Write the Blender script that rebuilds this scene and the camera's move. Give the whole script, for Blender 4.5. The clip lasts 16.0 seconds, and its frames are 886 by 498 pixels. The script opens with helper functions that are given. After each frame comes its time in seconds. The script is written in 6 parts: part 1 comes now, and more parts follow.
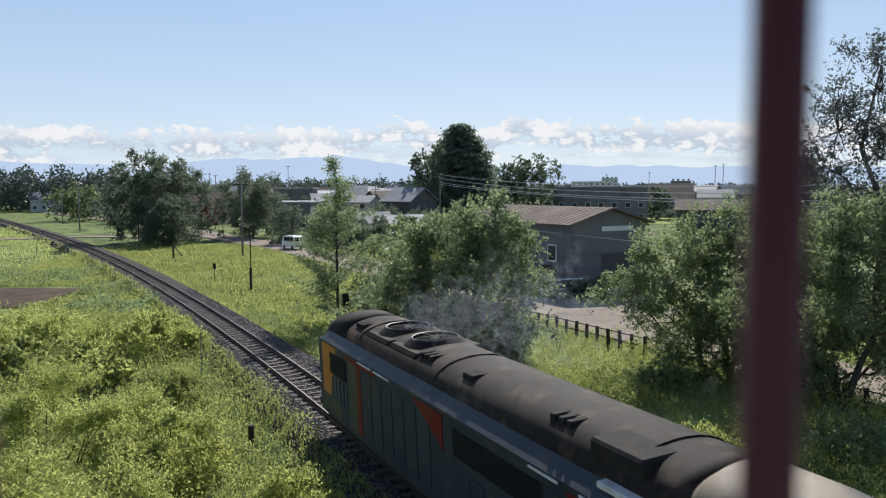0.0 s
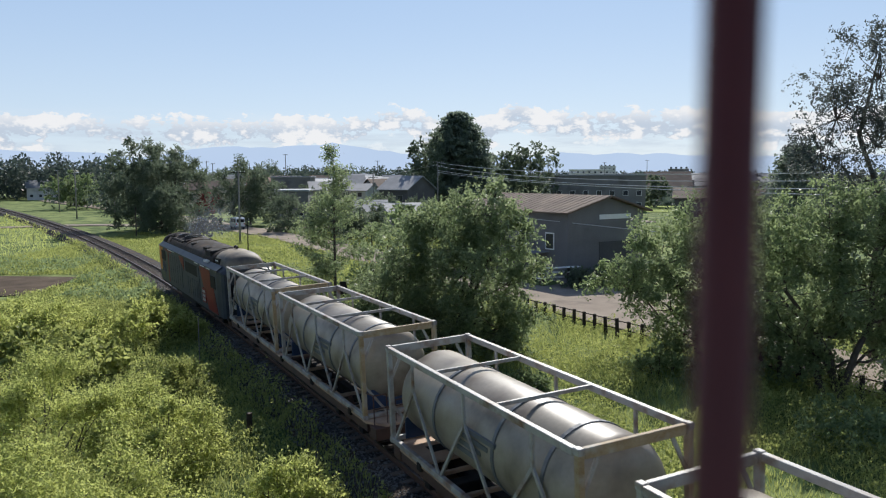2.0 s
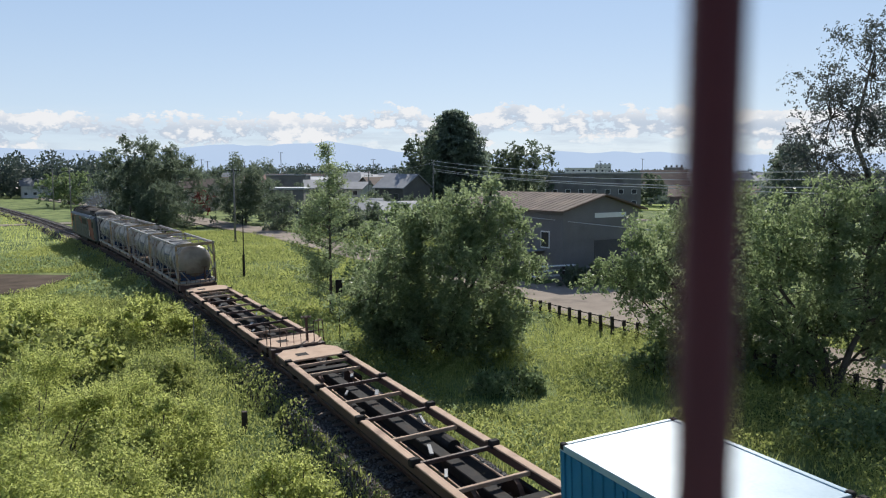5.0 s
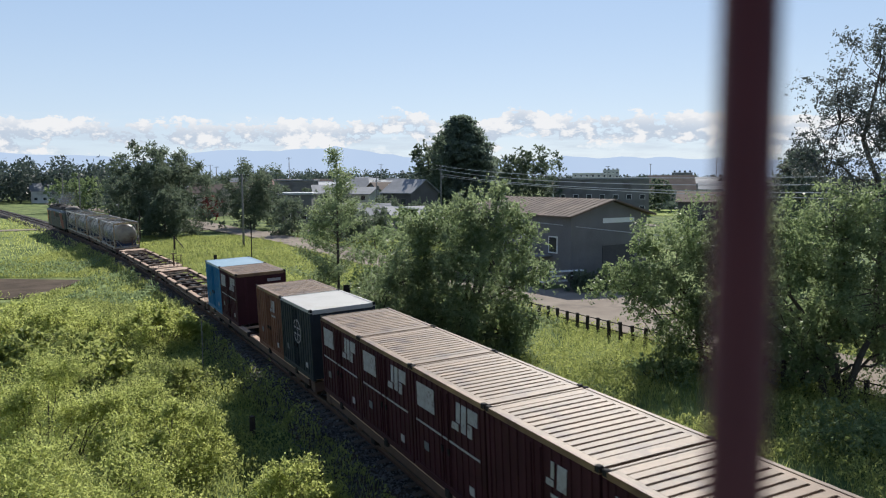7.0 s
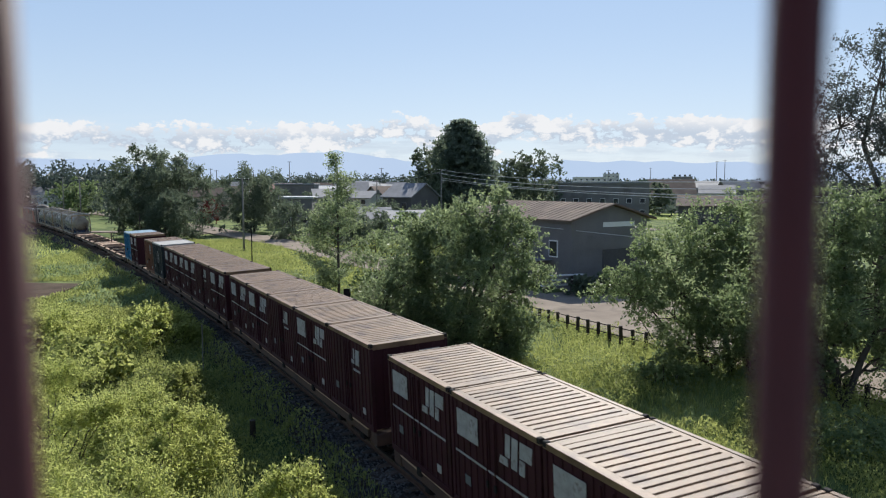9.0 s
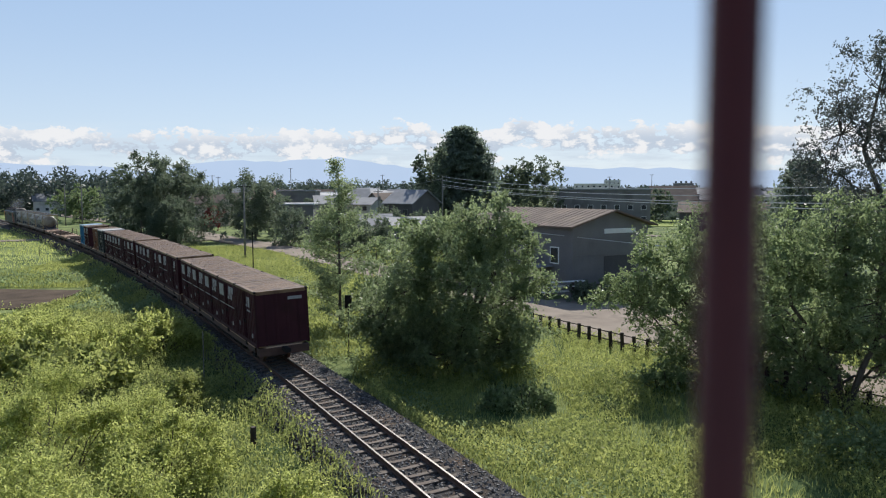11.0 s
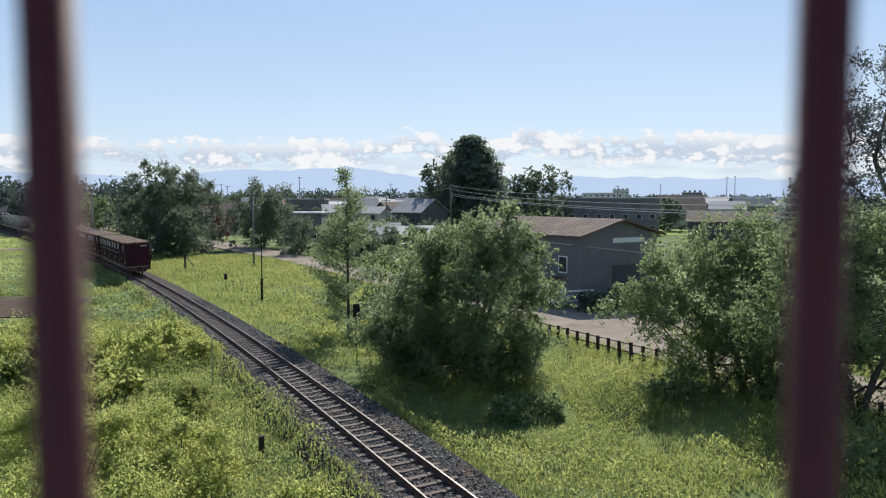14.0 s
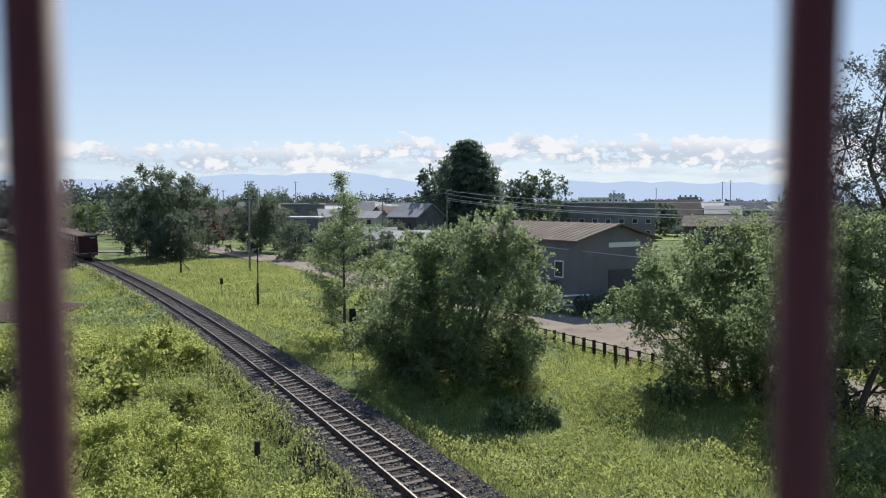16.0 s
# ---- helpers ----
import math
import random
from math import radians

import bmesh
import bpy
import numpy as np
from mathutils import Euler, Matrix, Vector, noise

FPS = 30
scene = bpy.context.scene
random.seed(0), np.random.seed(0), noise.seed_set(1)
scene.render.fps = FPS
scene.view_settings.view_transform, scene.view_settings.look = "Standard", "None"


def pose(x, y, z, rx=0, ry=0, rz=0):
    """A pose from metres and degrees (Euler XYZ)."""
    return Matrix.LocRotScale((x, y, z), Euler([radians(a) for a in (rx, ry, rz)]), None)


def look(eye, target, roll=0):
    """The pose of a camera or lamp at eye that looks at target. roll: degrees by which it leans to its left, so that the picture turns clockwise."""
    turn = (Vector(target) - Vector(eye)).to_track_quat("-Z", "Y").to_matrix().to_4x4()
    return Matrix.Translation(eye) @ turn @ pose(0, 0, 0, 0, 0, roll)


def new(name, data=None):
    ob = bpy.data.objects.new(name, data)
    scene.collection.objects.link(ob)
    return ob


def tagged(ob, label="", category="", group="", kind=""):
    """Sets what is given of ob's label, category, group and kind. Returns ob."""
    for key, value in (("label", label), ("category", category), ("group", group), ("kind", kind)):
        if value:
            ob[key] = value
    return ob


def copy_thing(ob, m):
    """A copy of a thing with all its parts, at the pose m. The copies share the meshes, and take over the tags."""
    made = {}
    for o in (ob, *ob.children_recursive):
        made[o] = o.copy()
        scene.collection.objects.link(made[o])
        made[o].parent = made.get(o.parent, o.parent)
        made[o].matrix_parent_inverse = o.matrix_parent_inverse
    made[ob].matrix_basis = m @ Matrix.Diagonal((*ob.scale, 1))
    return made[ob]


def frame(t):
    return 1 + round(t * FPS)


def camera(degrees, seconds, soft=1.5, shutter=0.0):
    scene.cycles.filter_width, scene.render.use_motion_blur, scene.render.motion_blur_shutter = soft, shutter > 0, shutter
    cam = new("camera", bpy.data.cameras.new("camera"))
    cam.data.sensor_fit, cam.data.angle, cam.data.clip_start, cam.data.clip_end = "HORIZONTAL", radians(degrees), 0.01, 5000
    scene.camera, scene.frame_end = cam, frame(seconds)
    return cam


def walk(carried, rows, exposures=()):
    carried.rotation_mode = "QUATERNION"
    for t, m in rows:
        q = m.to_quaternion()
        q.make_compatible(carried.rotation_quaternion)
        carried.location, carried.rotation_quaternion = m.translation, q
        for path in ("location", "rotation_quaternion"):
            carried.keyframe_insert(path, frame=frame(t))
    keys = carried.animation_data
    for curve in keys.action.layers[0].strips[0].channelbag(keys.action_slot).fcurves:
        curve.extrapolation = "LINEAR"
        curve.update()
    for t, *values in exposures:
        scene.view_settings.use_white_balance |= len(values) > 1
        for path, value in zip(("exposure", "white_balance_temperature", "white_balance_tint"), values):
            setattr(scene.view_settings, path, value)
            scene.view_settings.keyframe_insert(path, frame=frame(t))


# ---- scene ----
# ================= camera =================
EYE = 7.96
BAR_Y = 0.168
cam = camera(59.8, 16.0, soft=1.15, shutter=0.06)
cam.data.dof.use_dof = True
cam.data.dof.focus_distance = 60.0
cam.data.dof.aperture_fstop = 5.6

# seconds, x, y, tilt down, turn right, lean right (degrees)
HELD = [
    (0.0, 0.0151, 0.0097, 4.63, 0.43, 0.24),
    (0.5, 0.0183, 0.0097, 4.89, 0.41, 0.26),
    (1.0, 0.0219, 0.0097, 5.14, 0.42, 0.25),
    (1.5, 0.0198, 0.0097, 5.38, 0.45, 0.26),
    (2.0, 0.0245, 0.0097, 5.51, 0.59, 0.26),
    (2.5, 0.0270, 0.0097, 5.71, 0.79, 0.24),
    (3.0, 0.0287, 0.0097, 5.69, 0.98, 0.21),
    (3.5, 0.0292, 0.0097, 5.75, 1.17, 0.19),
    (4.0, 0.0289, 0.0097, 5.74, 1.24, 0.18),
    (4.2, 0.0297, 0.0097, 5.74, 1.22, 0.18),
    (6.3, 0.0199, 0.0097, 5.31, 0.32, 0.23),
    (6.5, 0.0196, 0.0097, 5.28, 0.29, 0.23),
    (7.0, 0.0220, 0.0097, 5.25, 0.35, 0.21),
    (7.5, 0.0217, 0.0097, 5.09, 0.43, 0.17),
    (8.0, 0.0219, 0.0097, 5.01, 0.54, 0.17),
    (8.5, 0.0221, 0.0097, 5.09, 0.59, 0.19),
    (9.0, 0.0094, 0.0029, 4.96, 0.34, 0.18),
    (9.2, 0.0077, 0.0029, 4.91, 0.33, 0.18),
    (11.3, 0.0234, 0.0025, 4.37, 0.23, 0.18),
    (11.5, 0.0187, 0.0024, 4.32, 0.22, 0.17),
    (12.0, 0.0135, 0.0023, 4.38, 0.15, 0.14),
    (12.5, 0.0078, 0.0022, 4.18, -0.07, 0.10),
    (13.0, 0.0070, 0.0019, 3.90, -0.18, 0.16),
    (13.5, 0.0020, 0.0018, 3.82, -0.24, 0.17),
    (14.0, 0.0026, -0.0033, 3.80, -0.35, 0.13),
    (14.5, 0.0018, -0.0056, 3.70, -0.53, 0.15),
    (15.0, -0.0015, -0.0042, 3.62, -0.58, 0.14),
    (15.5, 0.0006, -0.0016, 3.54, -0.37, 0.13),
    (16.0, 0.0049, -0.0020, 3.46, -0.07, 0.12),
]


def held(x, y, tilt, turn, lean):
    a, b = radians(tilt), radians(turn)
    eye = Vector((x, y, EYE))
    way = Vector((math.sin(b) * math.cos(a), math.cos(b) * math.cos(a), -math.sin(a)))
    return look(eye, eye + way, -lean)


walk(cam, [(t, held(*r)) for t, *r in HELD], exposures=[(0.0, 0.20, 6250, 10), (1.0, 0.20, 6250, 10), (2.5, 0.17, 6250, 10), (4.0, 0.17, 6250, 10), (7.5, 0.20, 6250, 10), (11.5, 0.16, 6250, 10), (12.0, 0.06, 6250, 10), (13.0, 0.29, 6250, 10), (14.0, 0.25, 6250, 10), (16.0, 0.24, 6250, 10)])

# ================= sky and sun =================
SUN_AZ, SUN_EL = 11.0, 39.0      # degrees right of +Y, and above the horizon

world = bpy.data.worlds.new("world")
scene.world = world
world.use_nodes = True


def build_sky():
    n, l = world.node_tree.nodes, world.node_tree.links
    n.clear()
    out = n.new("ShaderNodeOutputWorld")
    bg = n.new("ShaderNodeBackground")
    bg.inputs["Strength"].default_value = 0.10
    sky = n.new("ShaderNodeTexSky")
    sky.sky_type = "NISHITA"
    sky.sun_disc = False
    sky.sun_elevation = radians(SUN_EL)
    sky.sun_rotation = radians(SUN_AZ)
    sky.altitude = 50
    sky.air_density, sky.dust_density, sky.ozone_density = 1.0, 0.4, 2.0
    # cumulus bank low over the horizon
    co = n.new("ShaderNodeTexCoord")
    sep = n.new("ShaderNodeSeparateXYZ")
    l.new(co.outputs["Generated"], sep.inputs[0])

    def cloud(scale, detail, rough, stretch, shift):
        mp = n.new("ShaderNodeMapping")
        mp.inputs["Scale"].default_value = (1.0, 1.0, stretch)
        mp.inputs["Location"].default_value = shift
        l.new(co.outputs["Generated"], mp.inputs[0])
        k = n.new("ShaderNodeTexNoise")
        k.inputs["Scale"].default_value, k.inputs["Detail"].default_value, k.inputs["Roughness"].default_value = scale, detail, rough
        l.new(mp.outputs[0], k.inputs["Vector"])
        return k.outputs["Fac"]

    def op(kind, a, b=None, c=None):
        m = n.new("ShaderNodeMath")
        m.operation = kind
        for i, v in enumerate((a, b, c)):
            if v is None:
                continue
            if isinstance(v, (int, float)):
                m.inputs[i].default_value = v
            else:
                l.new(v, m.inputs[i])
        return m.outputs[0]

    def steps(v, lo, hi, to0=0.0, to1=1.0):
        m = n.new("ShaderNodeMapRange")
        m.interpolation_type = "SMOOTHSTEP"
        for key, val in (("From Min", lo), ("From Max", hi), ("To Min", to0), ("To Max", to1)):
            m.inputs[key].default_value = val
        l.new(v, m.inputs["Value"])
        return m.outputs[0]

    h, across = sep.outputs["Z"], sep.outputs["X"]

    def swell(at, wide, tall):
        q = op("DIVIDE", op("SUBTRACT", across, at), wide)
        return op("MULTIPLY", op("POWER", 2.718, op("MULTIPLY", op("MULTIPLY", q, q), -1.0)), tall)

    big = cloud(7.0, 3.0, 0.5, 1.6, (0.4, 0.1, 0.0))
    puff = cloud(34.0, 12.0, 0.62, 1.7, (0.2, 0.7, 0.0))
    wisp = cloud(9.0, 6.0, 0.6, 9.0, (0.9, 0.3, 0.2))
    # density falls away sharply above the bank's swelling top and slowly below it
    body = op("ADD", op("MULTIPLY_ADD", big, 0.36, op("MULTIPLY", puff, 0.80)), 0.03)
    rise = op("ADD", op("ADD", swell(-0.05, 0.045, 0.016), swell(0.105, 0.025, 0.018)), swell(0.22, 0.12, 0.010))
    up = op("SUBTRACT", h, op("ADD", rise, 0.056))
    over, under = op("MAXIMUM", up, 0.0), op("MINIMUM", up, 0.0)
    fall = op("ADD", op("MULTIPLY", op("MULTIPLY", over, over), 460.0), op("MULTIPLY", op("MULTIPLY", under, under), 260.0))
    dens = op("SUBTRACT", body, fall)
    cover = op("MULTIPLY", steps(dens, 0.515, 0.565), 0.95)
    streak = op("MULTIPLY", steps(wisp, 0.40, 0.64), op("MULTIPLY", steps(h, 0.0, 0.022), steps(h, 0.045, 0.085, 0.50, 0.0)))
    fac = op("MAXIMUM", cover, streak)
    shade = op("MULTIPLY", op("MULTIPLY", steps(up, 0.020, -0.006), steps(puff, 0.60, 0.49)), 0.9)
    ramp = n.new("ShaderNodeMix")
    ramp.data_type = "RGBA"
    l.new(shade, ramp.inputs[0])
    ramp.inputs[6].default_value = (7.9, 7.75, 7.6, 1)
    ramp.inputs[7].default_value = (4.5, 5.15, 6.0, 1)
    mix = n.new("ShaderNodeMix")
    mix.data_type = "RGBA"
    l.new(fac, mix.inputs[0])
    # haze pales the sky towards the horizon
    pale = n.new("ShaderNodeMix")
    pale.data_type = "RGBA"
    l.new(steps(h, 0.0, 0.26), pale.inputs[0])
    pale.inputs[6].default_value, pale.inputs[7].default_value = (5.5, 6.45, 7.55, 1), (3.75, 5.05, 6.95, 1)
    air = n.new("ShaderNodeMix")
    air.data_type = "RGBA"
    l.new(steps(h, 0.2, 0.65, 0.8, 0.0), air.inputs[0])
    l.new(sky.outputs[0], air.inputs[6])
    l.new(pale.outputs[2], air.inputs[7])
    l.new(air.outputs[2], mix.inputs[6])
    l.new(ramp.outputs[2], mix.inputs[7])
    l.new(mix.outputs[2], bg.inputs["Color"])
    l.new(bg.outputs[0], out.inputs[0])


build_sky()

sun_data = bpy.data.lights.new("sun", "SUN")
sun_data.energy, sun_data.angle, sun_data.color = 5.0, radians(0.6), (1.0, 0.94, 0.84)
sun = new("sun", sun_data)
_a, _e = radians(SUN_AZ), radians(SUN_EL)
_to = Vector((math.sin(_a) * math.cos(_e), math.cos(_a) * math.cos(_e), math.sin(_e)))
sun.matrix_world = look(_to * 300, (0, 0, 0))
# ================= materials =================
def shader(name):
    m = bpy.data.materials.new(name)
    m.use_nodes = True
    n, l = m.node_tree.nodes, m.node_tree.links
    return m, n, l, n["Principled BSDF"]


def surface(name, a, b, rough=0.7, metal=0.0, scale=3.0, fine=40.0, bump=0.15, dirt=None, dirt_at=(0.55, 0.75), dirt_scale=1.2, spread=0.0, dist=0.01, spec=0.5):
    """Two colours mixed by coarse and fine noise, an optional stain colour, and a fine relief."""
    m, n, l, p = shader(name)
    co = n.new("ShaderNodeTexCoord")
    n1, n2 = n.new("ShaderNodeTexNoise"), n.new("ShaderNodeTexNoise")
    n1.inputs["Scale"].default_value, n1.inputs["Detail"].default_value = scale, 5.0
    n2.inputs["Scale"].default_value, n2.inputs["Detail"].default_value = fine, 4.0
    for k in (n1, n2):
        l.new(co.outputs["Object"], k.inputs["Vector"])
    add = n.new("ShaderNodeMath")
    add.operation = "MULTIPLY_ADD"
    l.new(n2.outputs["Fac"], add.inputs[0])
    add.inputs[1].default_value = 0.45
    l.new(n1.outputs["Fac"], add.inputs[2])
    rng = n.new("ShaderNodeMapRange")
    rng.inputs["From Min"].default_value, rng.inputs["From Max"].default_value = 0.45, 1.0
    l.new(add.outputs[0], rng.inputs["Value"])
    mix = n.new("ShaderNodeMix")
    mix.data_type = "RGBA"
    l.new(rng.outputs[0], mix.inputs[0])
    mix.inputs[6].default_value, mix.inputs[7].default_value = (*a, 1), (*b, 1)
    col = mix.outputs[2]
    if dirt:
        n3 = n.new("ShaderNodeTexNoise")
        n3.inputs["Scale"].default_value, n3.inputs["Detail"].default_value = dirt_scale, 8.0
        l.new(co.outputs["Object"], n3.inputs["Vector"])
        r3 = n.new("ShaderNodeMapRange")
        r3.inputs["From Min"].default_value, r3.inputs["From Max"].default_value = dirt_at
        l.new(n3.outputs["Fac"], r3.inputs["Value"])
        m3 = n.new("ShaderNodeMix")
        m3.data_type = "RGBA"
        l.new(r3.outputs[0], m3.inputs[0])
        l.new(col, m3.inputs[6])
        m3.inputs[7].default_value = (*dirt, 1)
        col = m3.outputs[2]
    if spread:
        info = n.new("ShaderNodeObjectInfo")
        hv = n.new("ShaderNodeHueSaturation")
        mr = n.new("ShaderNodeMapRange")
        mr.inputs["To Min"].default_value, mr.inputs["To Max"].default_value = 1 - spread, 1 + spread
        l.new(info.outputs["Random"], mr.inputs["Value"])
        l.new(mr.outputs[0], hv.inputs["Value"])
        l.new(col, hv.inputs["Color"])
        col = hv.outputs[0]
    l.new(col, p.inputs["Base Color"])
    p.inputs["Roughness"].default_value = rough
    p.inputs["Metallic"].default_value = metal
    p.inputs["Specular IOR Level"].default_value = spec
    if bump:
        bp = n.new("ShaderNodeBump")
        bp.inputs["Strength"].default_value, bp.inputs["Distance"].default_value = bump, dist
        l.new(add.outputs[0], bp.inputs["Height"])
        l.new(bp.outputs[0], p.inputs["Normal"])
    return m


def foliage(name, a, b, thin=0.5, rough=0.55, patch=0.25, spec=0.25):
    """Leaves and blades: each island has its own tone, and light shines through."""
    m, n, l, p = shader(name)
    geo = n.new("ShaderNodeNewGeometry")
    co = n.new("ShaderNodeTexCoord")
    nz = n.new("ShaderNodeTexNoise")
    nz.inputs["Scale"].default_value, nz.inputs["Detail"].default_value = patch, 3.0
    l.new(co.outputs["Object"], nz.inputs["Vector"])
    av = n.new("ShaderNodeMath")
    av.operation = "MULTIPLY_ADD"
    l.new(geo.outputs["Random Per Island"], av.inputs[0])
    av.inputs[1].default_value = 0.55
    l.new(nz.outputs["Fac"], av.inputs[2])
    rg = n.new("ShaderNodeMapRange")
    rg.inputs["From Min"].default_value, rg.inputs["From Max"].default_value = 0.35, 1.2
    l.new(av.outputs[0], rg.inputs["Value"])
    mix = n.new("ShaderNodeMix")
    mix.data_type = "RGBA"
    l.new(rg.outputs[0], mix.inputs[0])
    mix.inputs[6].default_value, mix.inputs[7].default_value = (*a, 1), (*b, 1)
    l.new(mix.outputs[2], p.inputs["Base Color"])
    p.inputs["Roughness"].default_value = rough
    p.inputs["Specular IOR Level"].default_value = spec
    tr = n.new("ShaderNodeBsdfTranslucent")
    hs = n.new("ShaderNodeHueSaturation")
    hs.inputs["Hue"].default_value, hs.inputs["Saturation"].default_value, hs.inputs["Value"].default_value = 0.485, 1.0, 1.7
    l.new(mix.outputs[2], hs.inputs["Color"])
    l.new(hs.outputs[0], tr.inputs["Color"])
    ms = n.new("ShaderNodeMixShader")
    ms.inputs[0].default_value = thin
    l.new(p.outputs[0], ms.inputs[1])
    l.new(tr.outputs[0], ms.inputs[2])
    l.new(ms.outputs[0], n["Material Output"].inputs["Surface"])
    return m


M = {}
M["bar"] = surface("bar_paint", (0.068, 0.0150, 0.0145), (0.092, 0.0200, 0.0190), 0.62, scale=30, fine=300, bump=0.1, dist=0.001, spec=0.35)
M["grass_ground"] = surface("turf", (0.130, 0.17, 0.056), (0.240, 0.28, 0.102), 0.95, scale=0.12, fine=2.0, bump=0.6, dist=0.1, dirt=(0.065, 0.10, 0.035), dirt_at=(0.44, 0.62), dirt_scale=0.35, spec=0.1)
M["soil"] = surface("soil", (0.055, 0.040, 0.028), (0.125, 0.092, 0.066), 0.95, scale=0.8, fine=9, bump=0.8, dist=0.05, spec=0.1)
M["asphalt"] = surface("old_asphalt", (0.24, 0.20, 0.165), (0.34, 0.29, 0.24), 0.98, scale=0.5, fine=30, bump=0.2, dirt=(0.15, 0.13, 0.11), dirt_scale=0.4, spec=0.05)
M["ballast"] = surface("ballast_stone", (0.012, 0.012, 0.013), (0.090, 0.084, 0.080), 0.95, scale=7.0, fine=22, bump=1.0, dist=0.06, dirt=(0.085, 0.058, 0.040), dirt_at=(0.48, 0.68), dirt_scale=0.7, spec=0.2)
M["stone"] = surface("loose_stone", (0.040, 0.040, 0.043), (0.20, 0.195, 0.19), 0.7, scale=6.0, fine=60, bump=0.4, spec=0.5)
M["sleeper"] = surface("sleeper_concrete", (0.088, 0.066, 0.052), (0.160, 0.125, 0.100), 0.85, scale=3, fine=50, bump=0.3, dirt=(0.12, 0.075, 0.05), dirt_scale=1.5, spread=0.18)
M["rail_side"] = surface("rail_rust", (0.075, 0.040, 0.026), (0.13, 0.068, 0.042), 0.85, scale=5, fine=60, bump=0.2)
M["rail_head"] = surface("rail_head_steel", (0.14, 0.13, 0.12), (0.22, 0.205, 0.19), 0.5, 1.0, scale=4, fine=40, bump=0.03)
M["leaf_willow"] = foliage("leaf_willow", (0.106, 0.148, 0.074), (0.218, 0.270, 0.138), 0.60, rough=0.45, spec=0.4)
# leaf colour raised so that it carries some of the distance haze
M["leaf_dark"] = foliage("leaf_dark", (0.080, 0.108, 0.074), (0.150, 0.186, 0.122), 0.5)
M["leaf_bright"] = foliage("leaf_bright", (0.172, 0.214, 0.062), (0.385, 0.428, 0.148), 0.64)
M["leaf_mid"] = foliage("leaf_mid", (0.105, 0.152, 0.068), (0.208, 0.268, 0.130), 0.54)
M["leaf_tree"] = foliage("leaf_tree", (0.100, 0.142, 0.066), (0.208, 0.266, 0.128), 0.58, rough=0.45, spec=0.4)
M["leaf_airy"] = foliage("leaf_airy", (0.050, 0.060, 0.056), (0.105, 0.120, 0.111), 0.35)
# blue-grey of the far haze is mixed into this leaf colour
M["leaf_far"] = foliage("leaf_far", (0.042, 0.060, 0.052), (0.082, 0.104, 0.088), 0.32)
M["weed"] = foliage("weed_leaf", (0.132, 0.172, 0.055), (0.292, 0.325, 0.108), 0.58)
# needles paled to hold the haze in front of the conifers
M["needle"] = foliage("needle", (0.090, 0.118, 0.092), (0.165, 0.205, 0.150), 0.5)
M["blade"] = foliage("grass_blade", (0.134, 0.174, 0.055), (0.288, 0.320, 0.108), 0.56)
M["bark"] = surface("bark", (0.055, 0.045, 0.035), (0.11, 0.09, 0.07), 0.9, scale=4, fine=40, bump=0.6, dist=0.02)
M["wood_dark"] = surface("weathered_timber", (0.028, 0.020, 0.016), (0.065, 0.048, 0.038), 0.85, scale=3, fine=40, bump=0.4, spread=0.2)
M["pole_concrete"] = surface("pole_concrete", (0.16, 0.15, 0.14), (0.23, 0.22, 0.2), 0.85, scale=2, fine=40, bump=0.15)
M["wire"] = surface("wire_sheath", (0.42, 0.42, 0.43), (0.55, 0.55, 0.56), 0.5, 0.0, bump=0)
M["iron"] = surface("dark_iron", (0.014, 0.013, 0.013), (0.032, 0.029, 0.027), 0.85, 0.0, spec=0.2, scale=4, fine=50, bump=0.2, dirt=(0.045, 0.027, 0.018), dirt_scale=2)


# ================= mesh helpers =================
def part(name, bm, material, parent=None, label="", smooth=False):
    me = bpy.data.meshes.new(name)
    bm.to_mesh(me)
    bm.free()
    me.materials.append(material)
    if smooth:
        me.polygons.foreach_set("use_smooth", [True] * len(me.polygons))
    ob = new(name, me)
    if parent:
        ob.parent = parent
    if label:
        ob["label"] = label
    return ob


def thing(name, m, label, category, group="", kind=""):
    e = new(name)
    e.empty_display_size = 0.3
    e.matrix_world = m
    return tagged(e, label, category, group, kind)


def box(bm, x0, x1, y0, y1, z0, z1, bevel=0.0):
    v = [bm.verts.new(c) for c in ((x0, y0, z0), (x1, y0, z0), (x1, y1, z0), (x0, y1, z0), (x0, y0, z1), (x1, y0, z1), (x1, y1, z1), (x0, y1, z1))]
    fs = [bm.faces.new([v[i] for i in q]) for q in ((3, 2, 1, 0), (4, 5, 6, 7), (0, 1, 5, 4), (1, 2, 6, 5), (2, 3, 7, 6), (3, 0, 4, 7))]
    if bevel:
        es = list({e for f in fs for e in f.edges})
        bmesh.ops.bevel(bm, geom=es, offset=bevel, segments=1, affect="EDGES")
    return bm


def B(*a, bevel=0.0):
    return box(bmesh.new(), *a, bevel=bevel)


def tube(bm, a, b, r0, r1=None, n=8, cap=True):
    a, b = Vector(a), Vector(b)
    r1 = r0 if r1 is None else r1
    w = (b - a).normalized()
    u = w.cross(Vector((0, 0, 1)) if abs(w.z) < 0.95 else Vector((1, 0, 0))).normalized()
    q = w.cross(u)
    rings = []
    for p, r in ((a, r0), (b, r1)):
        rings.append([bm.verts.new(p + (u * math.cos(t) + q * math.sin(t)) * r) for t in (2 * math.pi * i / n for i in range(n))])
    for i in range(n):
        j = (i + 1) % n
        bm.faces.new((rings[0][i], rings[0][j], rings[1][j], rings[1][i]))
    if cap:
        bm.faces.new(rings[0][::-1])
        bm.faces.new(rings[1])
    return bm


